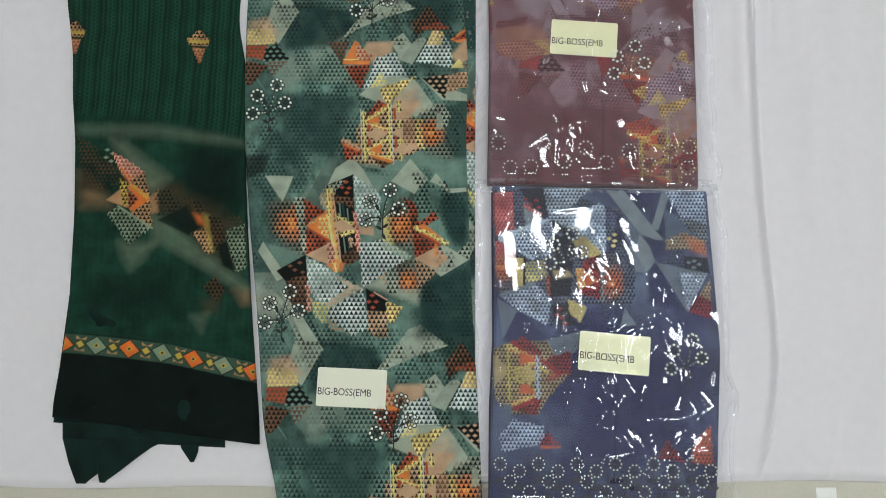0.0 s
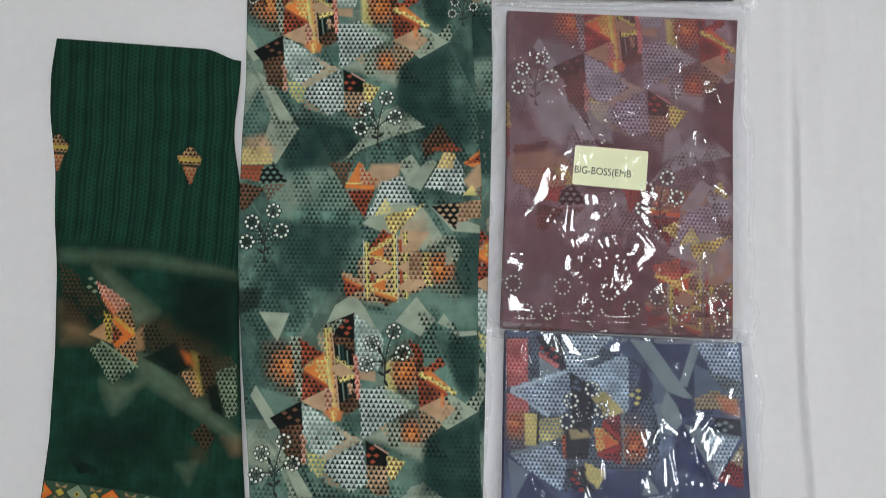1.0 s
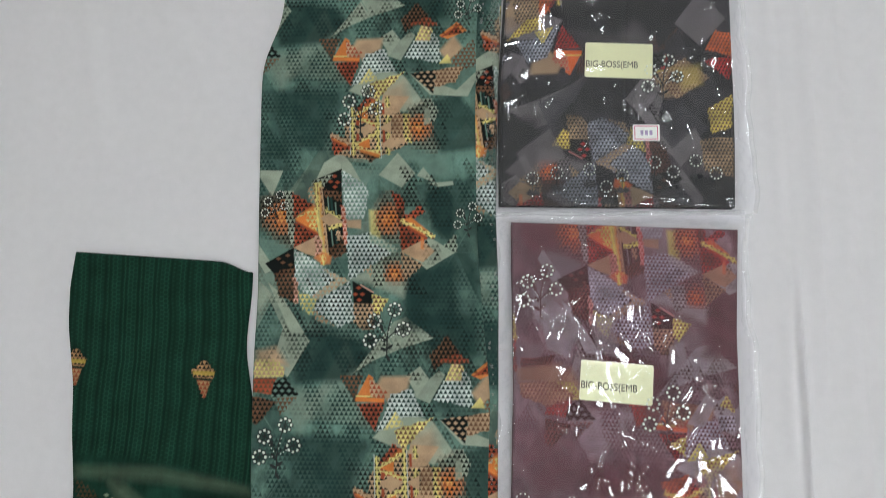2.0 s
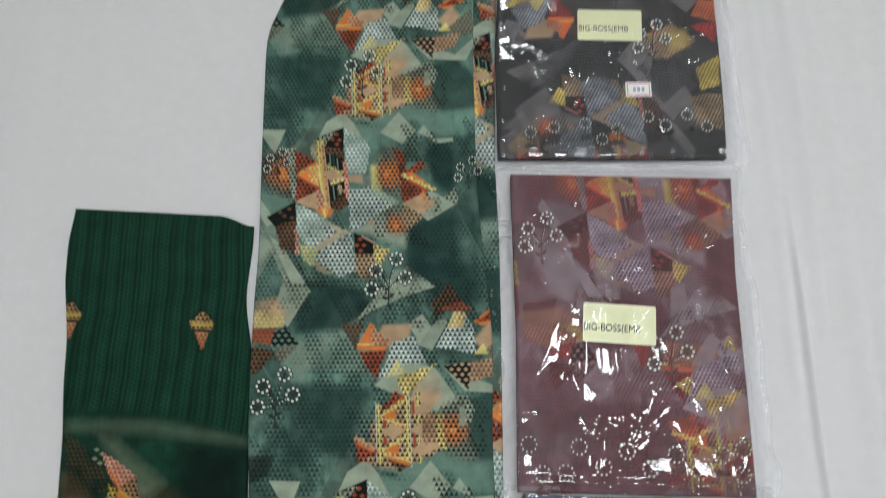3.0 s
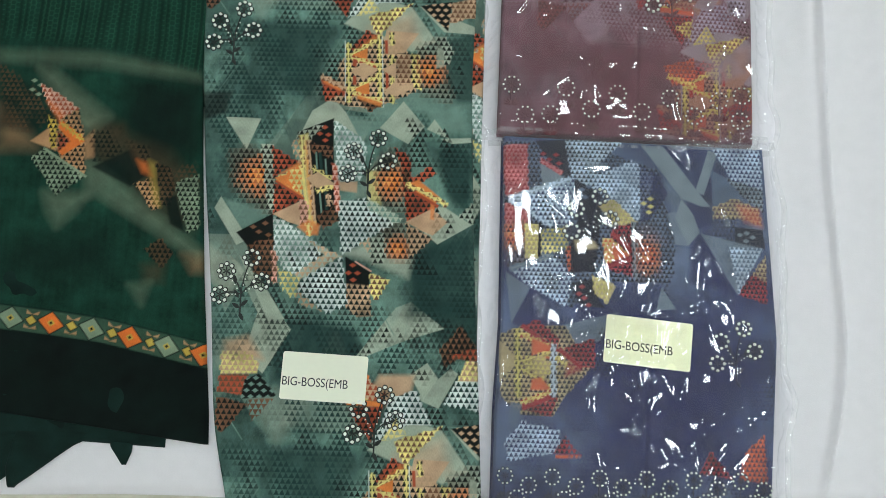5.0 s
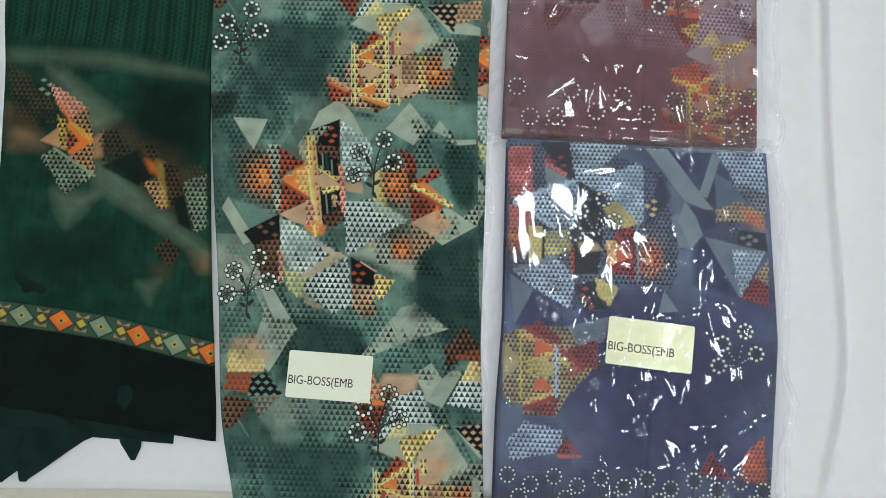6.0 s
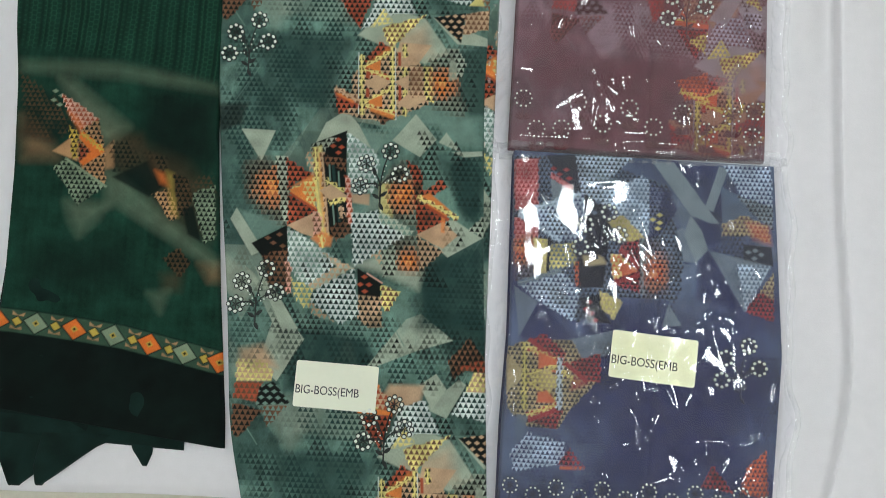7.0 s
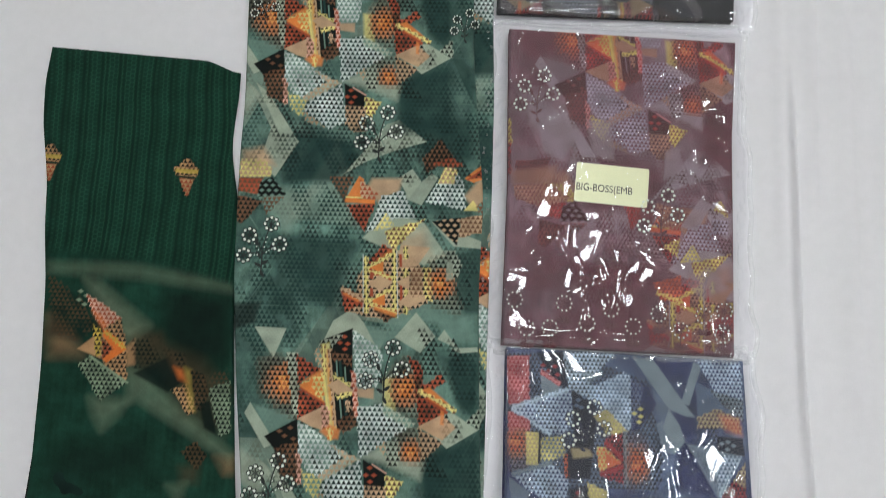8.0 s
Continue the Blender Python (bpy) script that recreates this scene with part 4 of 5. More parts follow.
def make_sheet():
    xs = np.concatenate([np.arange(-1.22, 0.30, 0.008), np.arange(0.30, 0.64, 0.0025), np.arange(0.64, 1.221, 0.008)])
    ys = np.concatenate([np.arange(-0.300, -0.26, 0.002), np.arange(-0.26, 1.64, 0.008)])
    X, Y = np.meshgrid(xs, ys)
    Z = -0.0022 + 0.0010 * waves(X, Y, 0.5, 21, 3) + 0.0003 * waves(X, Y, 0.06, 22, 2)
    for at, amp, width, low, high in CREASES:
        d = (X - at(Y)) / width
        Z += amp * np.where(d < 0, np.exp(-d * d * 0.35), np.exp(-d * d * 1.6)) * smooth(low - 0.02, low + 0.03, Y) * (1 - smooth(high - 0.15, high, Y))
    hem = -0.284 + 0.004 * np.sin(X * 5) + 0.002 * np.sin(X * 17)
    Z = -0.0085 + (Z + 0.0085) * smooth(-0.012, 0.006, Y - hem)
    Y = np.maximum(Y, hem - 0.006)
    over = np.maximum(np.abs(X) - 0.99, 0)
    far = np.maximum(Y - 1.41, 0)
    Z = Z - over - far
    X = np.sign(X) * np.minimum(np.abs(X), 0.99 + 0.03 * np.sin(Y * 14) * over)
    Y = np.minimum(Y, 1.41 + 0.1 * far)
    ob = grid_mesh("bed_sheet", np.stack([X, Y, Z], -1), COTTON)
    return tagged(ob, "white cotton sheet with long soft creases on the table", "sheet")


make_sheet()


def paper_slip(x, y, w, h):
    bm = box(bmesh.new(), -w / 2, w / 2, -h / 2, h / 2, 0, 0.0012, 0.0004)
    ob = part("paper_slip", bm, PAPER)
    ob.location = (x, y, -0.009)
    return tagged(ob, "small blank white paper slip on the beige tabletop", "paper")


paper_slip(0.461, -0.318, 0.024, 0.05)


# ---- labels with printed text ----
def text_mesh(name, words, size, material, parent, x, y, z, squeeze=1.0):
    data = bpy.data.curves.new(name, "FONT")
    data.body, data.size = words, size
    data.extrude = 0.00005
    tmp = new(name + "_curve", data)
    bpy.context.view_layer.update()
    me = bpy.data.meshes.new_from_object(tmp.evaluated_get(bpy.context.evaluated_depsgraph_get()))
    bpy.data.objects.remove(tmp)
    me.transform(Matrix.Translation((x, y, z)) @ Matrix.Diagonal((squeeze, 1, 1, 1)))
    me.materials.clear()
    me.materials.append(material)
    me.name = name
    ob = new(name, me)
    ob.parent = parent
    return ob


def rounded_card(w, h, r, thick, bow=0.0):
    """A thin card with round corners, bowed slightly along its width."""
    bm = bmesh.new()
    rim = []
    for cx, cy, a0 in ((w / 2 - r, h / 2 - r, 0), (-w / 2 + r, h / 2 - r, 90), (-w / 2 + r, -h / 2 + r, 180), (w / 2 - r, -h / 2 + r, 270)):
        for k in range(6):
            a = radians(a0 + k * 18)
            rim.append((cx + r * math.cos(a), cy + r * math.sin(a)))
    top = [bm.verts.new((x, y, thick)) for x, y in rim]
    low = [bm.verts.new((x, y, 0)) for x, y in rim]
    bm.faces.new(top)
    bm.faces.new(low[::-1])
    for i in range(len(rim)):
        k = (i + 1) % len(rim)
        bm.faces.new((low[i], low[k], top[k], top[i]))
    return bm


def label_sticker(x, y, z, turn, material, words_label, tilt=(0, 0)):
    thing = tagged(new("label_sticker"), words_label, "label", "printed labels")
    thing.matrix_basis = pose(x, y, z, tilt[0], tilt[1], turn)
    part("card", rounded_card(0.0845, 0.0465, 0.0025, 0.0003), material, thing)
    text_mesh("text", "BIG-BOSS(EMB", 0.0122, INK, thing, -0.0415, -0.0094, 0.00042, 0.85)
    return thing


# ---- embroidery ----
RINGS = ((11, 27), (22, 3), (-14, 13), (-19, -11))


def bead_ring(bm, cx, cy, z, r, count, rx=0.0016):
    for k in range(count):
        a = 2 * math.pi * k / count
        m = pose(cx + r * math.cos(a), cy + r * math.sin(a), z, 0, 0, math.degrees(a)) @ Matrix.Diagonal((rx * 0.85, rx, rx * 0.7, 1))
        bmesh.ops.create_icosphere(bm, subdivisions=1, radius=1, matrix=m)


def thread(bm, a, b, z, width=0.0011, bend=0.0):
    """A raised line of stitches from a to b."""
    ax, ay, bx, by = *a, *b
    n = 6
    prev = None
    nx, ny = -(by - ay), bx - ax
    for i in range(n + 1):
        t = i / n
        s = bend * math.sin(math.pi * t)
        x, y = ax + (bx - ax) * t + nx * s, ay + (by - ay) * t + ny * s
        length = math.hypot(nx, ny) or 1
        ox, oy = nx / length * width / 2, ny / length * width / 2
        row = [bm.verts.new(v) for v in ((x - ox, y - oy, z), (x, y, z + 0.0006), (x + ox, y + oy, z))]
        if prev:
            for k in (0, 1):
                bm.faces.new((prev[k], prev[k + 1], row[k + 1], row[k]))
        prev = row


def leaf(bm, x, y, z, length, wide, turn):
    a = radians(turn)
    c, s = math.cos(a), math.sin(a)
    outline = ((0, 0, 0), (0.35, 0.5, 0), (0.7, 0.4, 0), (1, 0, 0), (0.7, -0.4, 0), (0.35, -0.5, 0))
    vs = [bm.verts.new((x + (u * length * c - v * wide * s), y + (u * length * s + v * wide * c), z + 0.0003)) for u, v, _ in outline]
    mid = bm.verts.new((x + 0.5 * length * c, y + 0.5 * length * s, z + 0.0010))
    for i in range(6):
        bm.faces.new((vs[i], vs[(i + 1) % 6], mid))


def blossom(parent, cx, cy, m, material, petals, beads, ring, knot):
    """A ring of dark petals with white knots on it."""
    bm = bmesh.new()
    for k in range(beads):
        a = 2 * math.pi * k / beads
        at = Matrix.Translation((cx + ring * math.cos(a), cy + ring * math.sin(a), 0.0004)) @ Matrix.Diagonal((knot * 1.5, knot * 1.5, 0.0005, 1))
        bmesh.ops.create_icosphere(bm, subdivisions=1, radius=1, matrix=at)
    for k in range(petals):
        a = 2 * math.pi * (k + 0.5) / petals
        leaf(bm, cx, cy, 0, ring * 0.7, ring * 0.2, math.degrees(a))
    dark = len(bm.faces)
    bead_ring(bm, cx, cy, 0.0012, ring, beads, knot)
    bm.faces.ensure_lookup_table()
    for f in bm.faces[dark:]:
        f.material_index = 1
    bm.transform(m)
    ob = part("blossom", bm, material, parent)
    ob.data.materials.append(BEAD)
    return ob


def flower_spray(parent, x, y, z, material, scale=1.0, turn=0.0):
    """Four rings of white knots on stitched stems."""
    m = pose(x, y, z, 0, 0, turn) @ Matrix.Diagonal((scale, scale, 1, 1))
    stems = bmesh.new()
    fork = (0.002, -0.010)
    thread(stems, (0.002, -0.030), fork, 0, 0.0016)
    for (rx, ry), bend in zip(RINGS, (0.05, 0.12, -0.1, -0.12)):
        thread(stems, fork, (rx / 1000, ry / 1000), 0, 0.0013, bend)
    for lx, ly, turn_leaf in ((0.002, -0.022, 40), (0.002, -0.024, 150), (-0.004, 0.0, 100), (0.012, -0.004, 80), (0.001, -0.028, -60), (0.0, -0.014, 120)):
        leaf(stems, lx, ly, 0, 0.010, 0.004, turn_leaf)
    dark = len(stems.faces)
    for rx, ry in RINGS:
        for k in range(3):
            # small white knots along the stem
            t = 0.25 + 0.16 * k
            bmesh.ops.create_icosphere(stems, subdivisions=1, radius=0.0008, matrix=pose(fork[0] + (rx / 1000 - fork[0]) * t, fork[1] + (ry / 1000 - fork[1]) * t, 0.0010))
    stems.faces.ensure_lookup_table()
    for f in stems.faces[dark:]:
        f.material_index = 1
    stems.transform(m)
    spray = tagged(part("embroidered_spray", stems, material, parent), kind="stuff")
    spray.data.materials.append(BEAD)
    for rx, ry in RINGS:
        blossom(spray, rx / 1000, ry / 1000, m, material, 6, 8, 0.0074, 0.0021)
    return spray


def border_flower(parent, x, y, z, material, ring=0.0074, stem=0.022):
    """One ring of knots on a stem with leaves, from the hem's row."""
    stems = bmesh.new()
    thread(stems, (0, -stem), (0, -0.004), 0, 0.0011, 0.04)
    for a in (20, 40, 62, 118, 140, 160):
        leaf(stems, 0, -stem, 0, 0.010, 0.0036, a)
    stems.transform(pose(x, y, z))
    spray = tagged(part("border_flower", stems, material, parent), kind="stuff")
    blossom(spray, 0, 0, pose(x, y, z), material, 7, 10, ring, 0.0013)


# ---- the green dress length ----
def make_dress():
    thing = tagged(new("dress_fabric"), "long folded green dress fabric with orange geometric print and white embroidery", "fabric")
    left = curve_of((-180, -440), (-196, -303), (-216, -223), (-228, -87), (-242, 27), (-254, 152), (-257, 300), (-255, 356), (-261, 522), (-265, 670), (-262, 690), (-244, 725), (-240, 741), (-236, 836), (-232, 1040))
    right = curve_of((54, -440), (49, -303), (46, -224), (38, -46), (33, 135), (37, 250), (30, 320), (21, 438), (19, 602), (21, 735), (33, 829), (40, 1040))

    def ripple(X, Y):
        fold = np.exp(-((X - 0.000 - 0.02 * np.sin(Y * 4)) / 0.010) ** 2) * smooth(0.25, 0.45, Y)
        tuck = np.exp(-((X + 0.03 - (Y - 0.76) * 0.7) / 0.008) ** 2) * smooth(0.68, 0.74, Y)
        return 0.0008 * waves(X, Y * 0.4, 0.14, 31, 3) + 0.0016 * fold + 0.004 * tuck - 0.0008 * np.exp(-((X - 0.005) / 0.006) ** 2) * smooth(0.1, 0.3, Y)
    P = cloth_points(left, right, -0.42, 1.00, 0.00088, 0.0, 0.0058, 0.003, ripple)
    c = Dye(P[..., 0] * 1000, P[..., 1] * 1000, GREEN, "bg", seed=41)
    full_print(c, (-99, -49), 0, (-1, 0, 1, 2))
    grid_mesh("top_layer", P, CLOTH, thing, c.C)
    # under layer that peeps out along one side
    lower_right = curve_of((40, -440), (44, 100), (46, 250), (47, 384), (44, 477), (47, 601), (56, 828), (60, 1040))
    P = cloth_points(lambda y: right(y) - 0.06, lower_right, -0.41, 0.99, 0.0012, -0.0006, 0.0036, 0.003)
    c = Dye(P[..., 0] * 1000, P[..., 1] * 1000, GREEN, "bg", seed=43)
    full_print(c, (96, 90), 0, (-1, 0, 1, 2))
    grid_mesh("under_layer", P, CLOTH, thing, c.C)
    for x, y in ((-223, 184), (-75, 44), (-198, -84), (-59, -217), (-92, 324), (-132, 609)):
        flower_spray(thing, x / 1000, y / 1000, 0.0062, STITCH)
    for x, y in ((8, 747), (8, 464), (-238, 481)):
        flower_spray(thing, x / 1000, y / 1000, 0.0064, STITCH, 0.62)
    label_sticker(-0.1085, -0.1745, 0.0068, -2.6, LABEL, "white rectangular label printed in grey, on green fabric")


make_dress()


# ---- the dark green shawl ----
def make_shawl():
    thing = tagged(new("shawl"), "folded dark green crinkled shawl with a bright diamond border strip", "shawl")
    left = curve_of((-474, -212), (-475, -196), (-470, -150), (-464, -86), (-466, 42), (-472, 139), (-480, 200), (-484, 259), (-497, 330), (-500, 380), (-496, 430))
    right = curve_of((-218, -243), (-221, -183), (-236, -45), (-249, 110), (-252, 200), (-254, 261), (-266, 320), (-267, 345), (-263, 400))

    def skew(X, t):
        return (t * (-0.013 * np.clip((X + 0.497) / 0.19, 0, 1.2) - 0.012 * smooth(-0.308, -0.262, X)) + (1 - t) * (-0.032 * np.clip((X + 0.475) / 0.25, 0, 1)))

    def ripple(X, Y):
        crinkle = (np.sin(X * 2 * math.pi / 0.0107 + 1.5 * np.sin(Y * 9)) * 0.00012 + 0.0004 * waves(X, Y * 0.15, 0.05, 52, 2)) * smooth(0.13, 0.17, Y)
        return crinkle + 0.0008 * waves(X, Y, 0.2, 51, 3)
    P = cloth_points(left, right, -0.210, 0.426, 0.0011, 0.0004, 0.0060, 0.003, ripple, skew)
    X, Y = P[..., 0] * 1000, P[..., 1] * 1000
    c = Dye(X, Y, FOREST, "bg", seed=61, pitch=5.2)
    shawl_print(c)
    # woven stripes of the upper part
    line = 166 - 34 * np.clip((X + 477) / 222, 0, 1) ** 2
    up = smooth(0, 14, Y - line)
    sway = X + 2.5 * np.sin(Y / 60) + 1.2 * waves(X * 0.3, Y, 90, 63, 2)
    stripe = np.clip(np.cos(sway * 2 * math.pi / 21.5) * 4 - 2.9, 0, 1) + 0.8 * np.clip(np.cos((sway - 6) * 2 * math.pi / 21.5) * 6 - 4.9, 0, 1)
    lace = 1 - np.clip(2.6 * np.abs(np.sin(sway * math.pi / 5.2)) * np.abs(np.sin(Y * math.pi / 5.6 + math.pi / 2 * np.mod(np.floor(sway / 5.2), 2))), 0, 1)
    dye = c.palette["bg"] * (0.92 + 0.1 * waves(X, Y, 60, 64, 2)[..., None])
    dye = dye * (1 - 0.36 * np.clip(stripe, 0, 1)[..., None]) + c.palette["mid"] * 0.42 * (lace * (1 - np.clip(stripe, 0, 1)))[..., None]
    c.C = c.C * (1 - up[..., None]) + dye * up[..., None]
    for cx, cy, s in ((-317, 262, 1.0), (-482, 276, 1.0)):
        c.place((cx, cy))
        c.fill([(-1, 34), (-17, 15), (1, -22), (15, 13)], "ink", 0.45, 6)
        c.lattice([(0, 26), (-15, 13), (-12, 4), (12, 3), (14, 12)], "tan", "ink")
        c.fill([(-14, 13), (14, 12), (13, 7), (-13, 8)], "yel", 0.75)
        c.lattice([(-8, 2), (10, 1), (2, -22)], "tan", "red")
    # border strip: its middle line falls towards one side
    def mid(x):
        return -119.5 - 14 * np.clip((x + 472) / 140, 0, 1) ** 1.3 - 23 * np.clip((x + 332) / 107, 0, 1)
    off = Y - mid(X)
    c.C[off < -12] = (c.palette["ink"] * (0.85 + 0.25 * waves(X, Y, 60, 67, 3)[..., None]))[off < -12]
    band = np.clip((12.5 - np.abs(off)) / 1.5, 0, 1)[..., None]
    c.C = c.C * (1 - band) + np.array(srgb(54, 80, 64)) * (1 + 0.1 * waves(X, Y, 12, 66, 2))[..., None] * band
    seam = np.clip(1 - np.abs(np.abs(off) - 12.5) / 1.3, 0, 1)[..., None] * 0.7
    c.C = c.C * (1 - seam) + c.palette["ink"] * seam
    for k in range(8):
        cx = -466 + 41.2 * k - 0.6 * k * max(0, k - 3)
        cy, slope = float(mid(cx)), -8 - 5 * (k > 2)
        c.place((cx, cy), slope)
        c.fill([(-15, 1), (-1, 12), (15, -1), (1, -12)], "ink", 0.9)
        c.fill([(-13, 1), (-1, 10.5), (13, -1), (1, -10.5)], "org" if k % 2 == 0 else "pale", 1.0)
        c.fill([(-4, 0), (0, 3.5), (4, 0), (0, -3.5)], "yel", 1.0)
        c.fill([(-2, 0), (0, 1.8), (2, 0), (0, -1.8)], "ink", 1.0)
        nx = cx + 21
        c.place((nx, float(mid(nx))), slope)
        c.fill([(-7, 0.5), (0, 6), (7, -0.5), (0, -6)], "ink", 0.9)
        c.fill([(-5.5, 0.5), (0, 4.6), (5.5, -0.5), (0, -4.6)], "yel", 1.0)
        for sx in (-1, 1):
            c.fill([(sx * 3 - 3, 6), (sx * 3 + 3, 6), (sx * 7, 10)], "tan", 0.85)
            c.fill([(sx * 3 - 3, -8), (sx * 3 + 4, -8), (sx * 6, -4.5)], "tan", 0.85)
    grid_mesh("top_layer", P, SHAWL, thing, c.C)

    # folded layers below, and loose corners at the foot
    def dark_layer(name, l, r, y0, y1, base, height, skew_by, seed):
        Q = cloth_points(l, r, y0, y1, 0.003, base, height, 0.003, lambda x, y: 0.0008 * waves(x, y, 0.08, seed, 3), skew_by)
        col = np.ones(Q.shape) * np.array(srgb(16, 36, 32)) * (1 + 0.3 * waves(Q[..., 0], Q[..., 1], 0.05, seed + 1, 3)[..., None])
        grid_mesh(name, Q, SHAWL, thing, col)
    dark_layer("fold_layer", curve_of((-461, -238), (-464, -200), (-462, -60)), curve_of((-262, -246), (-262, -100)), -0.236, -0.06, 0.0002, 0.0042, lambda X, t: (1 - t) * (-0.010 * np.clip((X + 0.46) / 0.2, 0, 1)), 71)
    dark_layer("fold_layer", curve_of((-474, -217), (-474, -190), (-466, -60)), curve_of((-300, -225), (-290, -60)), -0.216, -0.06, 0.0002, 0.0050, lambda X, t: (1 - t) * (-0.012 * np.clip((X + 0.474) / 0.2, 0, 1)), 72)
    dark_layer("loose_corner", curve_of((-440, -288), (-452, -262), (-461, -236), (-461, -150)), curve_of((-430, -288), (-404, -268), (-352, -246), (-320, -230), (-300, -150)), -0.288, -0.15, 0.0002, 0.0034, None, 73)
    dark_layer("loose_corner", curve_of((-412, -286), (-416, -268), (-410, -230)), curve_of((-406, -286), (-392, -276), (-366, -256), (-330, -230)), -0.287, -0.23, 0.0001, 0.0046, None, 74)
    dark_layer("loose_corner", curve_of((-303, -263), (-316, -246), (-320, -200)), curve_of((-299, -263), (-294, -250), (-294, -200)), -0.263, -0.2, 0.0002, 0.0030, None, 75)


make_shawl()


# ---- cellophane packs ----
def make_pack(colour, palette, left, right, y0, y1, skew, at, turn, steps, seed, stitch, bag, sprays, borders):
    """A folded printed cloth; its clear bag is a thing of its own round it."""
    thing = tagged(new("folded_fabric"), "folded %s printed fabric with embroidered flowers in a clear bag" % colour, "fabric", "packed fabrics")

    def dome(X, Y):
        u = np.clip((X - 0.5 * (left(Y) + right(Y))) / 0.15, -1, 1)
        v = np.clip((Y - 0.5 * (y0 + y1)) / (0.55 * (y1 - y0)), -1, 1)
        return 0.007 * (1 - u * u) * (1 - v * v)

    def ripple(X, Y):
        return dome(X, Y) + 0.0007 * waves(X, Y * 0.5, 0.12, seed, 3) - 0.0014 * np.exp(-((X - 0.5 * (left(Y) + right(Y)) - 0.01) / 0.0022) ** 2) * smooth(0.0, 0.05, (y0 + (y1 - y0) * 0.75) - Y)
    P = cloth_points(left, right, y0, y1, 0.0010, 0.0085, 0.0055, 0.003, ripple, skew)
    c = Dye(P[..., 0] * 1000, P[..., 1] * 1000, palette, "bg", seed=seed, pitch=4.6)
    # uneven patches of the dark tone, more of them towards the foot
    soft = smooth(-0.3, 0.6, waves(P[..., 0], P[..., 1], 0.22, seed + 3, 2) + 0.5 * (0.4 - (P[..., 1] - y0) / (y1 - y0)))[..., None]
    # maroon keeps less: the ceiling's reflection in its film is put into the colour
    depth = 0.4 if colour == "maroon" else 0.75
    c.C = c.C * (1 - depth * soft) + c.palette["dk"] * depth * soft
    full_print(c, at, turn, steps)
    c.place((0, 0))
    {"navy blue": navy_print, "black": black_extra, "maroon": maroon_extra}[colour](c)
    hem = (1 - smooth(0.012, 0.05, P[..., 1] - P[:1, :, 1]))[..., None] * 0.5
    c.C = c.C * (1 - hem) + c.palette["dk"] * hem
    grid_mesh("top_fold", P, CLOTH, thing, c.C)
    rng = random.Random(seed)
    for k in range(2):
        dx, dy = rng.uniform(-0.003, 0.003), rng.uniform(-0.003, 0.002)
        Q = cloth_points(lambda y: left(np.clip(y - dy, y0, y1)) + dx - 0.001 * k, lambda y: right(np.clip(y - dy, y0, y1)) + dx + 0.0005, y0 + dy, y1 + dy, 0.004, 0.0002 + 0.0042 * k, 0.0050, 0.003, None, skew)
        col = np.ones(Q.shape) * np.array(srgb(*palette["dk"])) * (0.9 + 0.3 * waves(Q[..., 0], Q[..., 1], 0.04, seed + k, 2)[..., None])
        grid_mesh("fold", Q, CLOTH, thing, col)
    for x, y, s in sprays:
        flower_spray(thing, x / 1000, y / 1000, 0.0145 + float(dome(np.array(x / 1000), np.array(y / 1000))), stitch, s)
    for x, y in borders:
        border_flower(thing, x / 1000, y / 1000, 0.0146 + float(dome(np.array(x / 1000), np.array(y / 1000))), stitch, 0.0085 if colour == "maroon" else 0.0070)

    # the bag: a film over the pile that falls to the sheet round it
    bx0, bx1, by0, by1 = bag
    nx, ny = int((bx1 - bx0) / 0.0011), int((by1 - by0) / 0.0011)
    U, V = np.meshgrid(np.linspace(0, 1, nx), np.linspace(0, 1, ny))
    X, Y = bx0 + (bx1 - bx0) * U, by0 + (by1 - by0) * V
    wob = 0.005 * waves(X, Y, 0.12, seed + 20, 2)
    tt = (Y - y0) / (y1 - y0)
    Ys = Y - skew(X, np.clip(tt, 0, 1))
    d = np.minimum(np.minimum(X - left(np.clip(Y, y0, y1)), right(np.clip(Y, y0, y1)) - X), np.minimum(Ys - y0, y1 - Ys))
    cover = smooth(-0.014, 0.001, d)
    relief = 0.0011 * waves(X, Y, 0.09, seed + 57, 2)

    def crease(cx, cy, turn, long, wide, amp, bow=0.0):
        """A sharp ridge that fades towards its ends."""
        a = radians(turn)
        along = (X - cx) * math.cos(a) + (Y - cy) * math.sin(a)
        across = (Y - cy) * math.cos(a) - (X - cx) * math.sin(a) + bow * along ** 2
        return amp * np.exp(-(across / wide) ** 2) * np.exp(-(along / long) ** 2)
    for _ in range(60):
        relief += crease(rng.uniform(bx0, bx1), rng.uniform(by0, by1), rng.choice((90, 90, 80, 100, 65, 115, 10)) + rng.uniform(-14, 14),
                         rng.uniform(0.015, 0.050), rng.uniform(0.0022, 0.0045), rng.uniform(0.0005, 0.0015), rng.uniform(-8, 8))
    for _ in range(9):
        # fans of creases where the film was pinched
        px, py, pt = rng.uniform(bx0 + 0.03, bx1 - 0.03), rng.uniform(by0 + 0.02, by0 + 0.75 * (by1 - by0)), rng.choice((90, 75, 105, 60, 120))
        for _ in range(9):
            spread = rng.gauss(0, 24)
            out = rng.uniform(0.01, 0.04)
            relief += crease(px + out * math.cos(radians(pt + spread)), py + out * math.sin(radians(pt + spread)), pt + spread, rng.uniform(0.012, 0.034), rng.uniform(0.0018, 0.0040), rng.uniform(0.0004, 0.0012) * rng.choice((1, 1, -0.6)), rng.uniform(-10, 10))
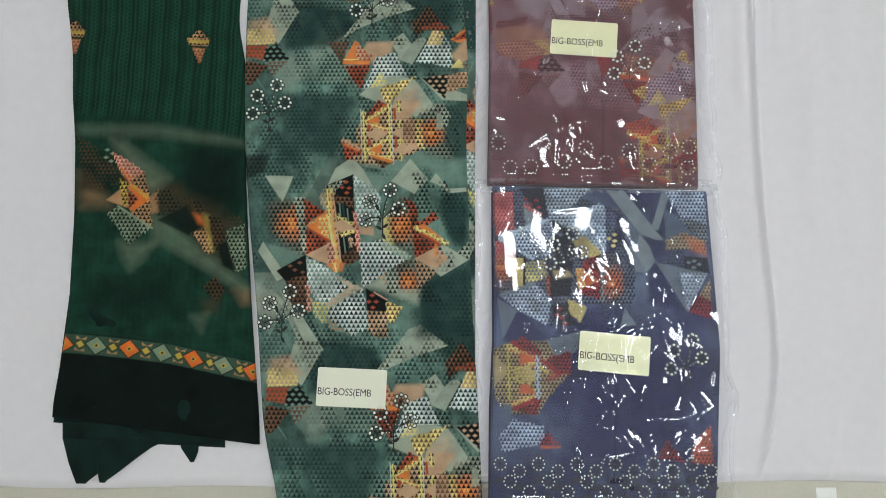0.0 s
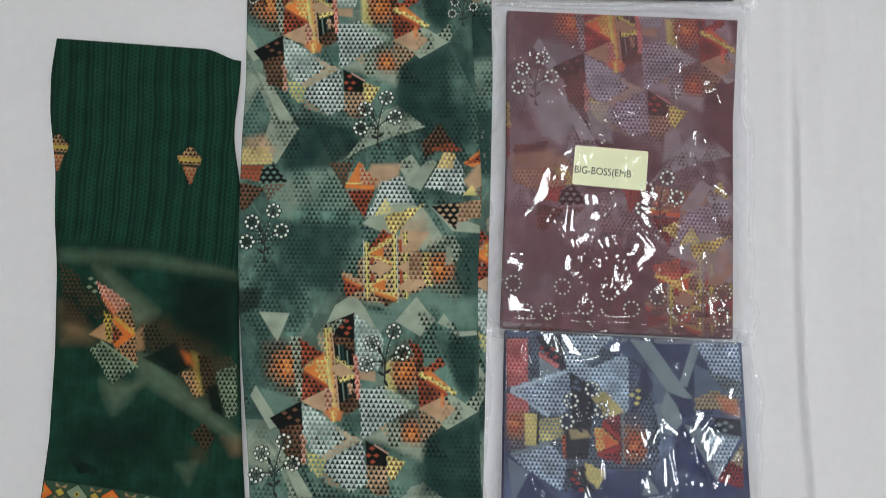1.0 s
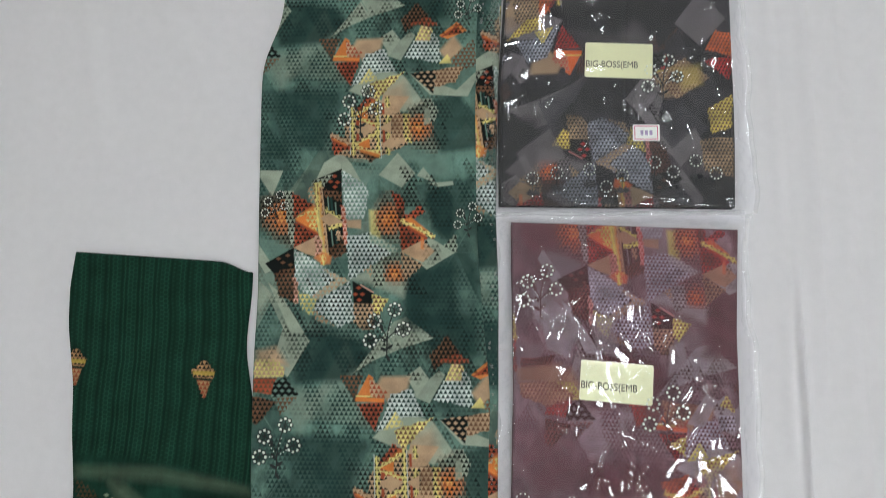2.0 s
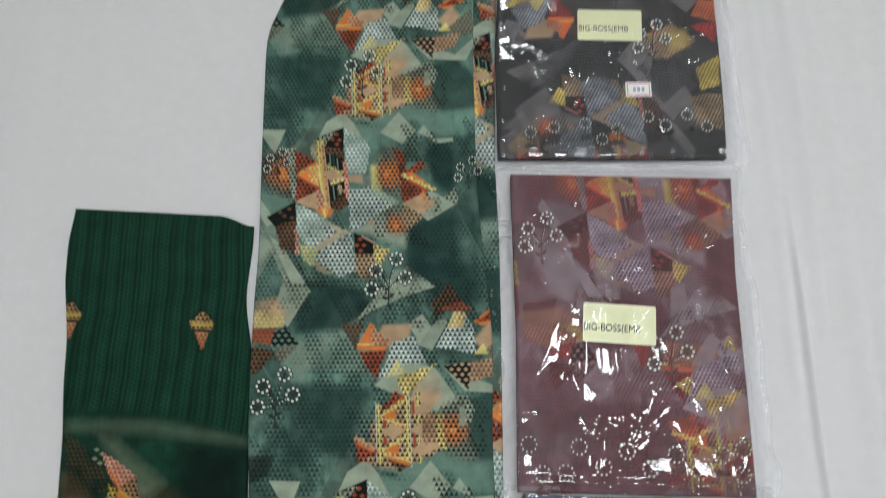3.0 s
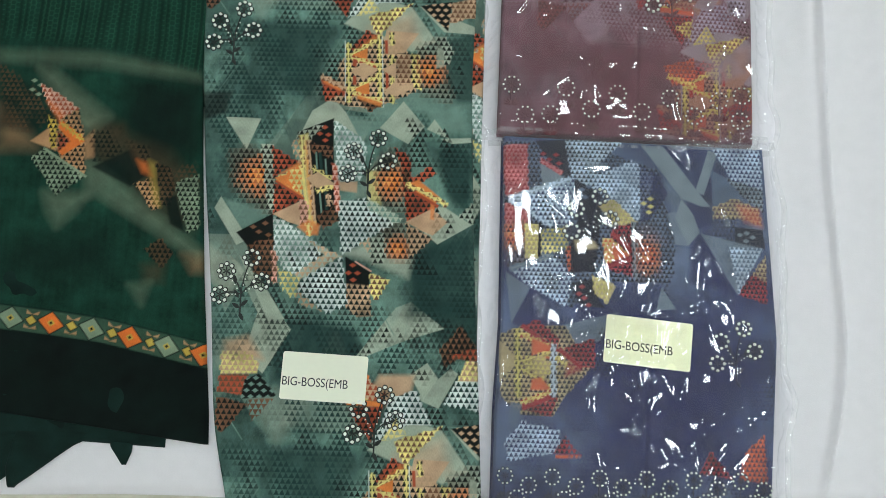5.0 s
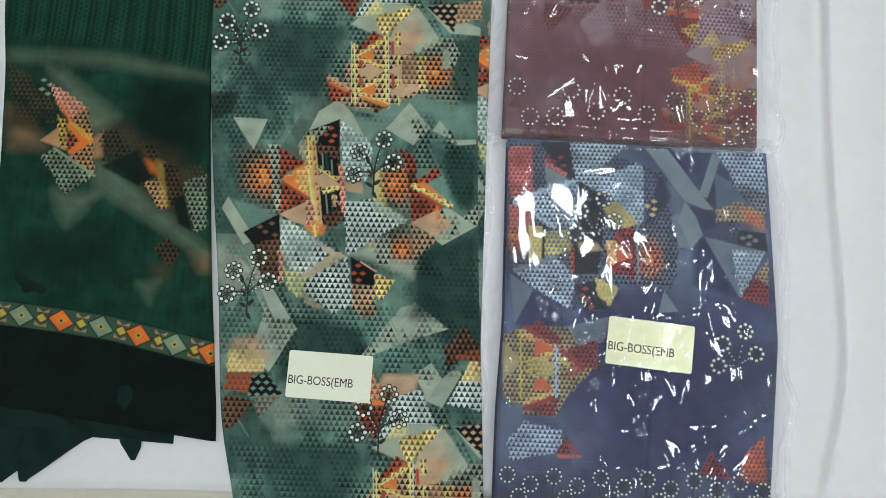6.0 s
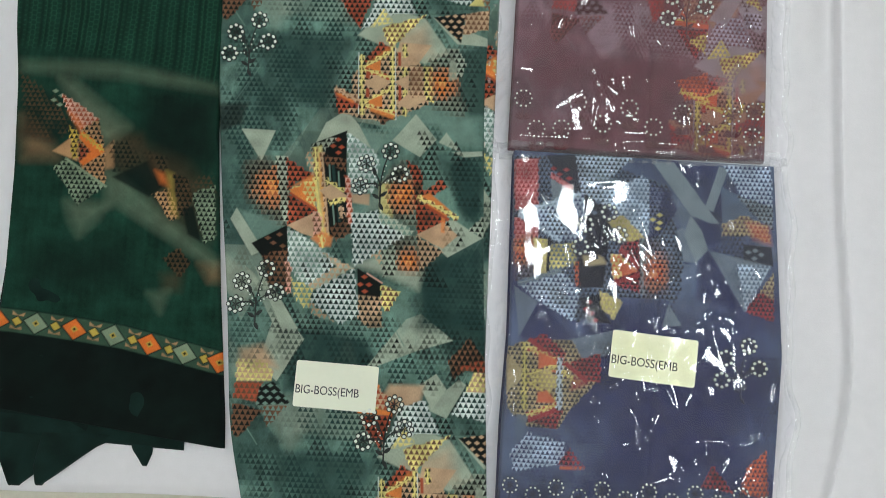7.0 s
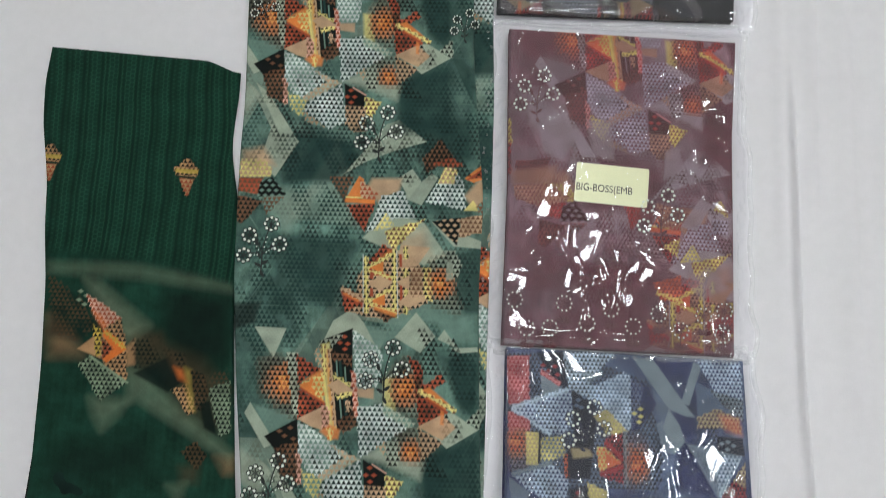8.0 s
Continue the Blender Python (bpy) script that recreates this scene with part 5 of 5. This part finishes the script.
    relief += dome(X, np.clip(Y, y0, y1)) + 0.0024 * np.exp(-((Ys - y0 - 0.011) / 0.0055) ** 2)
    edge = np.minimum(np.minimum(U, 1 - U) * (bx1 - bx0), np.minimum(V, 1 - V) * (by1 - by0))
    low = 0.0012 + 0.0035 * smooth(0, 0.01, edge) * (1 + 0.9 * waves(X, Y, 0.024, seed + 25, 3))
    Z = low * (1 - cover) + cover * (0.0168 + np.maximum(relief, -0.0008))
    F = np.stack([X + wob * (1 - cover), Y + 0.6 * wob * (1 - cover), Z], -1)
    bag_thing = new("plastic_bag")
    grid_mesh("film", F, FILM, bag_thing).visible_shadow = False
    for name, rim, way in (("side_seam", F[:, 0], (-1, 0)), ("side_seam", F[:, -1], (1, 0)), ("end_seam", F[0], (0, -1)), ("end_seam", F[-1], (0, 1))):
        # the welded rim: a narrow, tightly puckered strip
        n = len(rim)
        s = np.arange(n) * 0.0011
        pucker = 0.0030 * np.abs(waves(s, s * 0, 0.014, seed + 30, 2))
        rows = []
        for q in (np.linspace(0, 1, 6) if name == "side_seam" and way[0] < 0 or way[1] > 0 else np.linspace(1, 0, 6)):
            z = rim[:, 2] + pucker * math.sin(math.pi * q) + 0.0002
            rows.append(np.stack([rim[:, 0] + way[0] * 0.006 * q, rim[:, 1] + way[1] * 0.006 * q, z], -1))
        strip = np.array(rows)
        grid_mesh(name, strip, SEAM, bag_thing).visible_shadow = False
    tagged(bag_thing, "clear wrinkled glossy plastic bag over folded %s fabric" % colour, "plastic bag", "clear bags")


def slope(a, b):
    """Tilts the top and the foot of a pack by a and b metres from side to side."""
    return lambda X, t: (t * a + (1 - t) * b) * (X - 0.06) / 0.27


make_pack("maroon", MAROON, curve_of((59, 70), (62, 180), (64, 262), (63, 470)), curve_of((322, 60), (326, 200), (329, 333), (338, 460)), 0.078, 0.460, slope(-0.011, -0.007),
          (222, 363), -3, (-1, 0), 81, STITCH_RED, (0.044, 0.346, 0.070, 0.466),
          ((95, 372, 0.95), (238, 228, 0.95)),
          ((73, 129), (129, 126), (155, 104), (182, 121), (207, 102), (236, 117), (261, 99), (287, 116), (308, 95), (311, 122), (113, 98), (87, 97)))
make_pack("navy blue", NAVY, curve_of((58, -315), (60, -200), (65, -116), (66, 80)), curve_of((320, -325), (326, -270), (338, -120), (332, 76)), -0.314, 0.076, slope(-0.009, -0.006),
          (0, 0), 0, (), 82, STITCH_BLUE, (0.046, 0.346, -0.335, 0.079),
          ((152, -14, 0.95), (292, -142, 0.9)),
          tuple((70 + 11.2 * k, (-262, -282, -270, -294)[k % 4]) for k in range(23)))
make_pack("black", BLACK, curve_of((51, 478), (51, 638), (58, 740), (63, 819), (66, 880)), curve_of((336, 470), (341, 560), (343, 615), (347, 811), (348, 880)), 0.481, 0.866, slope(-0.008, -0.005),
          (126, 969), 180, (-1, 0, 1), 83, STITCH_BLACK, (0.034, 0.362, 0.472, 0.880),
          ((132, 790, 0.95), (252, 640, 0.9)),
          ((240, 532), (262, 520), (290, 534), (314, 518), (200, 516), (160, 524), (120, 520), (90, 514), (180, 502)))

label_sticker(0.1835, 0.2645, 0.0218, -4.5, BUFF, "cream rectangular label inside a clear bag on maroon fabric")
label_sticker(0.2075, -0.1335, 0.0218, -5.5, BUFF, "cream rectangular label inside a clear bag on navy fabric")
label_sticker(0.2000, 0.6650, 0.0218, -3.0, BUFF, "cream rectangular label inside a clear bag on black fabric")


def price_tag(x, y, z):
    """A small tag with a pink rim and a handwritten number, shown as bars."""
    thing = tagged(new("price_tag"), "small white price tag with a pink border on black fabric", "price tag")
    thing.matrix_basis = pose(x, y, z, 0, 0, -1)
    part("card", rounded_card(0.033, 0.021, 0.001, 0.0003), PAPER, thing)
    bm = bmesh.new()
    for s in (-1, 1):
        box(bm, -0.0145, 0.0145, s * 0.0085 - 0.0006, s * 0.0085 + 0.0006, 0.0003, 0.00036)
        box(bm, s * 0.0139 - 0.0006, s * 0.0139 + 0.0006, -0.0079, 0.0079, 0.0003, 0.00036)
    part("rim", bm, PINK, thing, "pink printed border")
    for k in range(3):
        block("bar", -0.007 + 0.0055 * k, -0.0035 + 0.0055 * k, -0.003, 0.003, 0.0003, 0.00036, VIOLET, thing)


price_tag(0.2305, 0.5695, 0.0212)
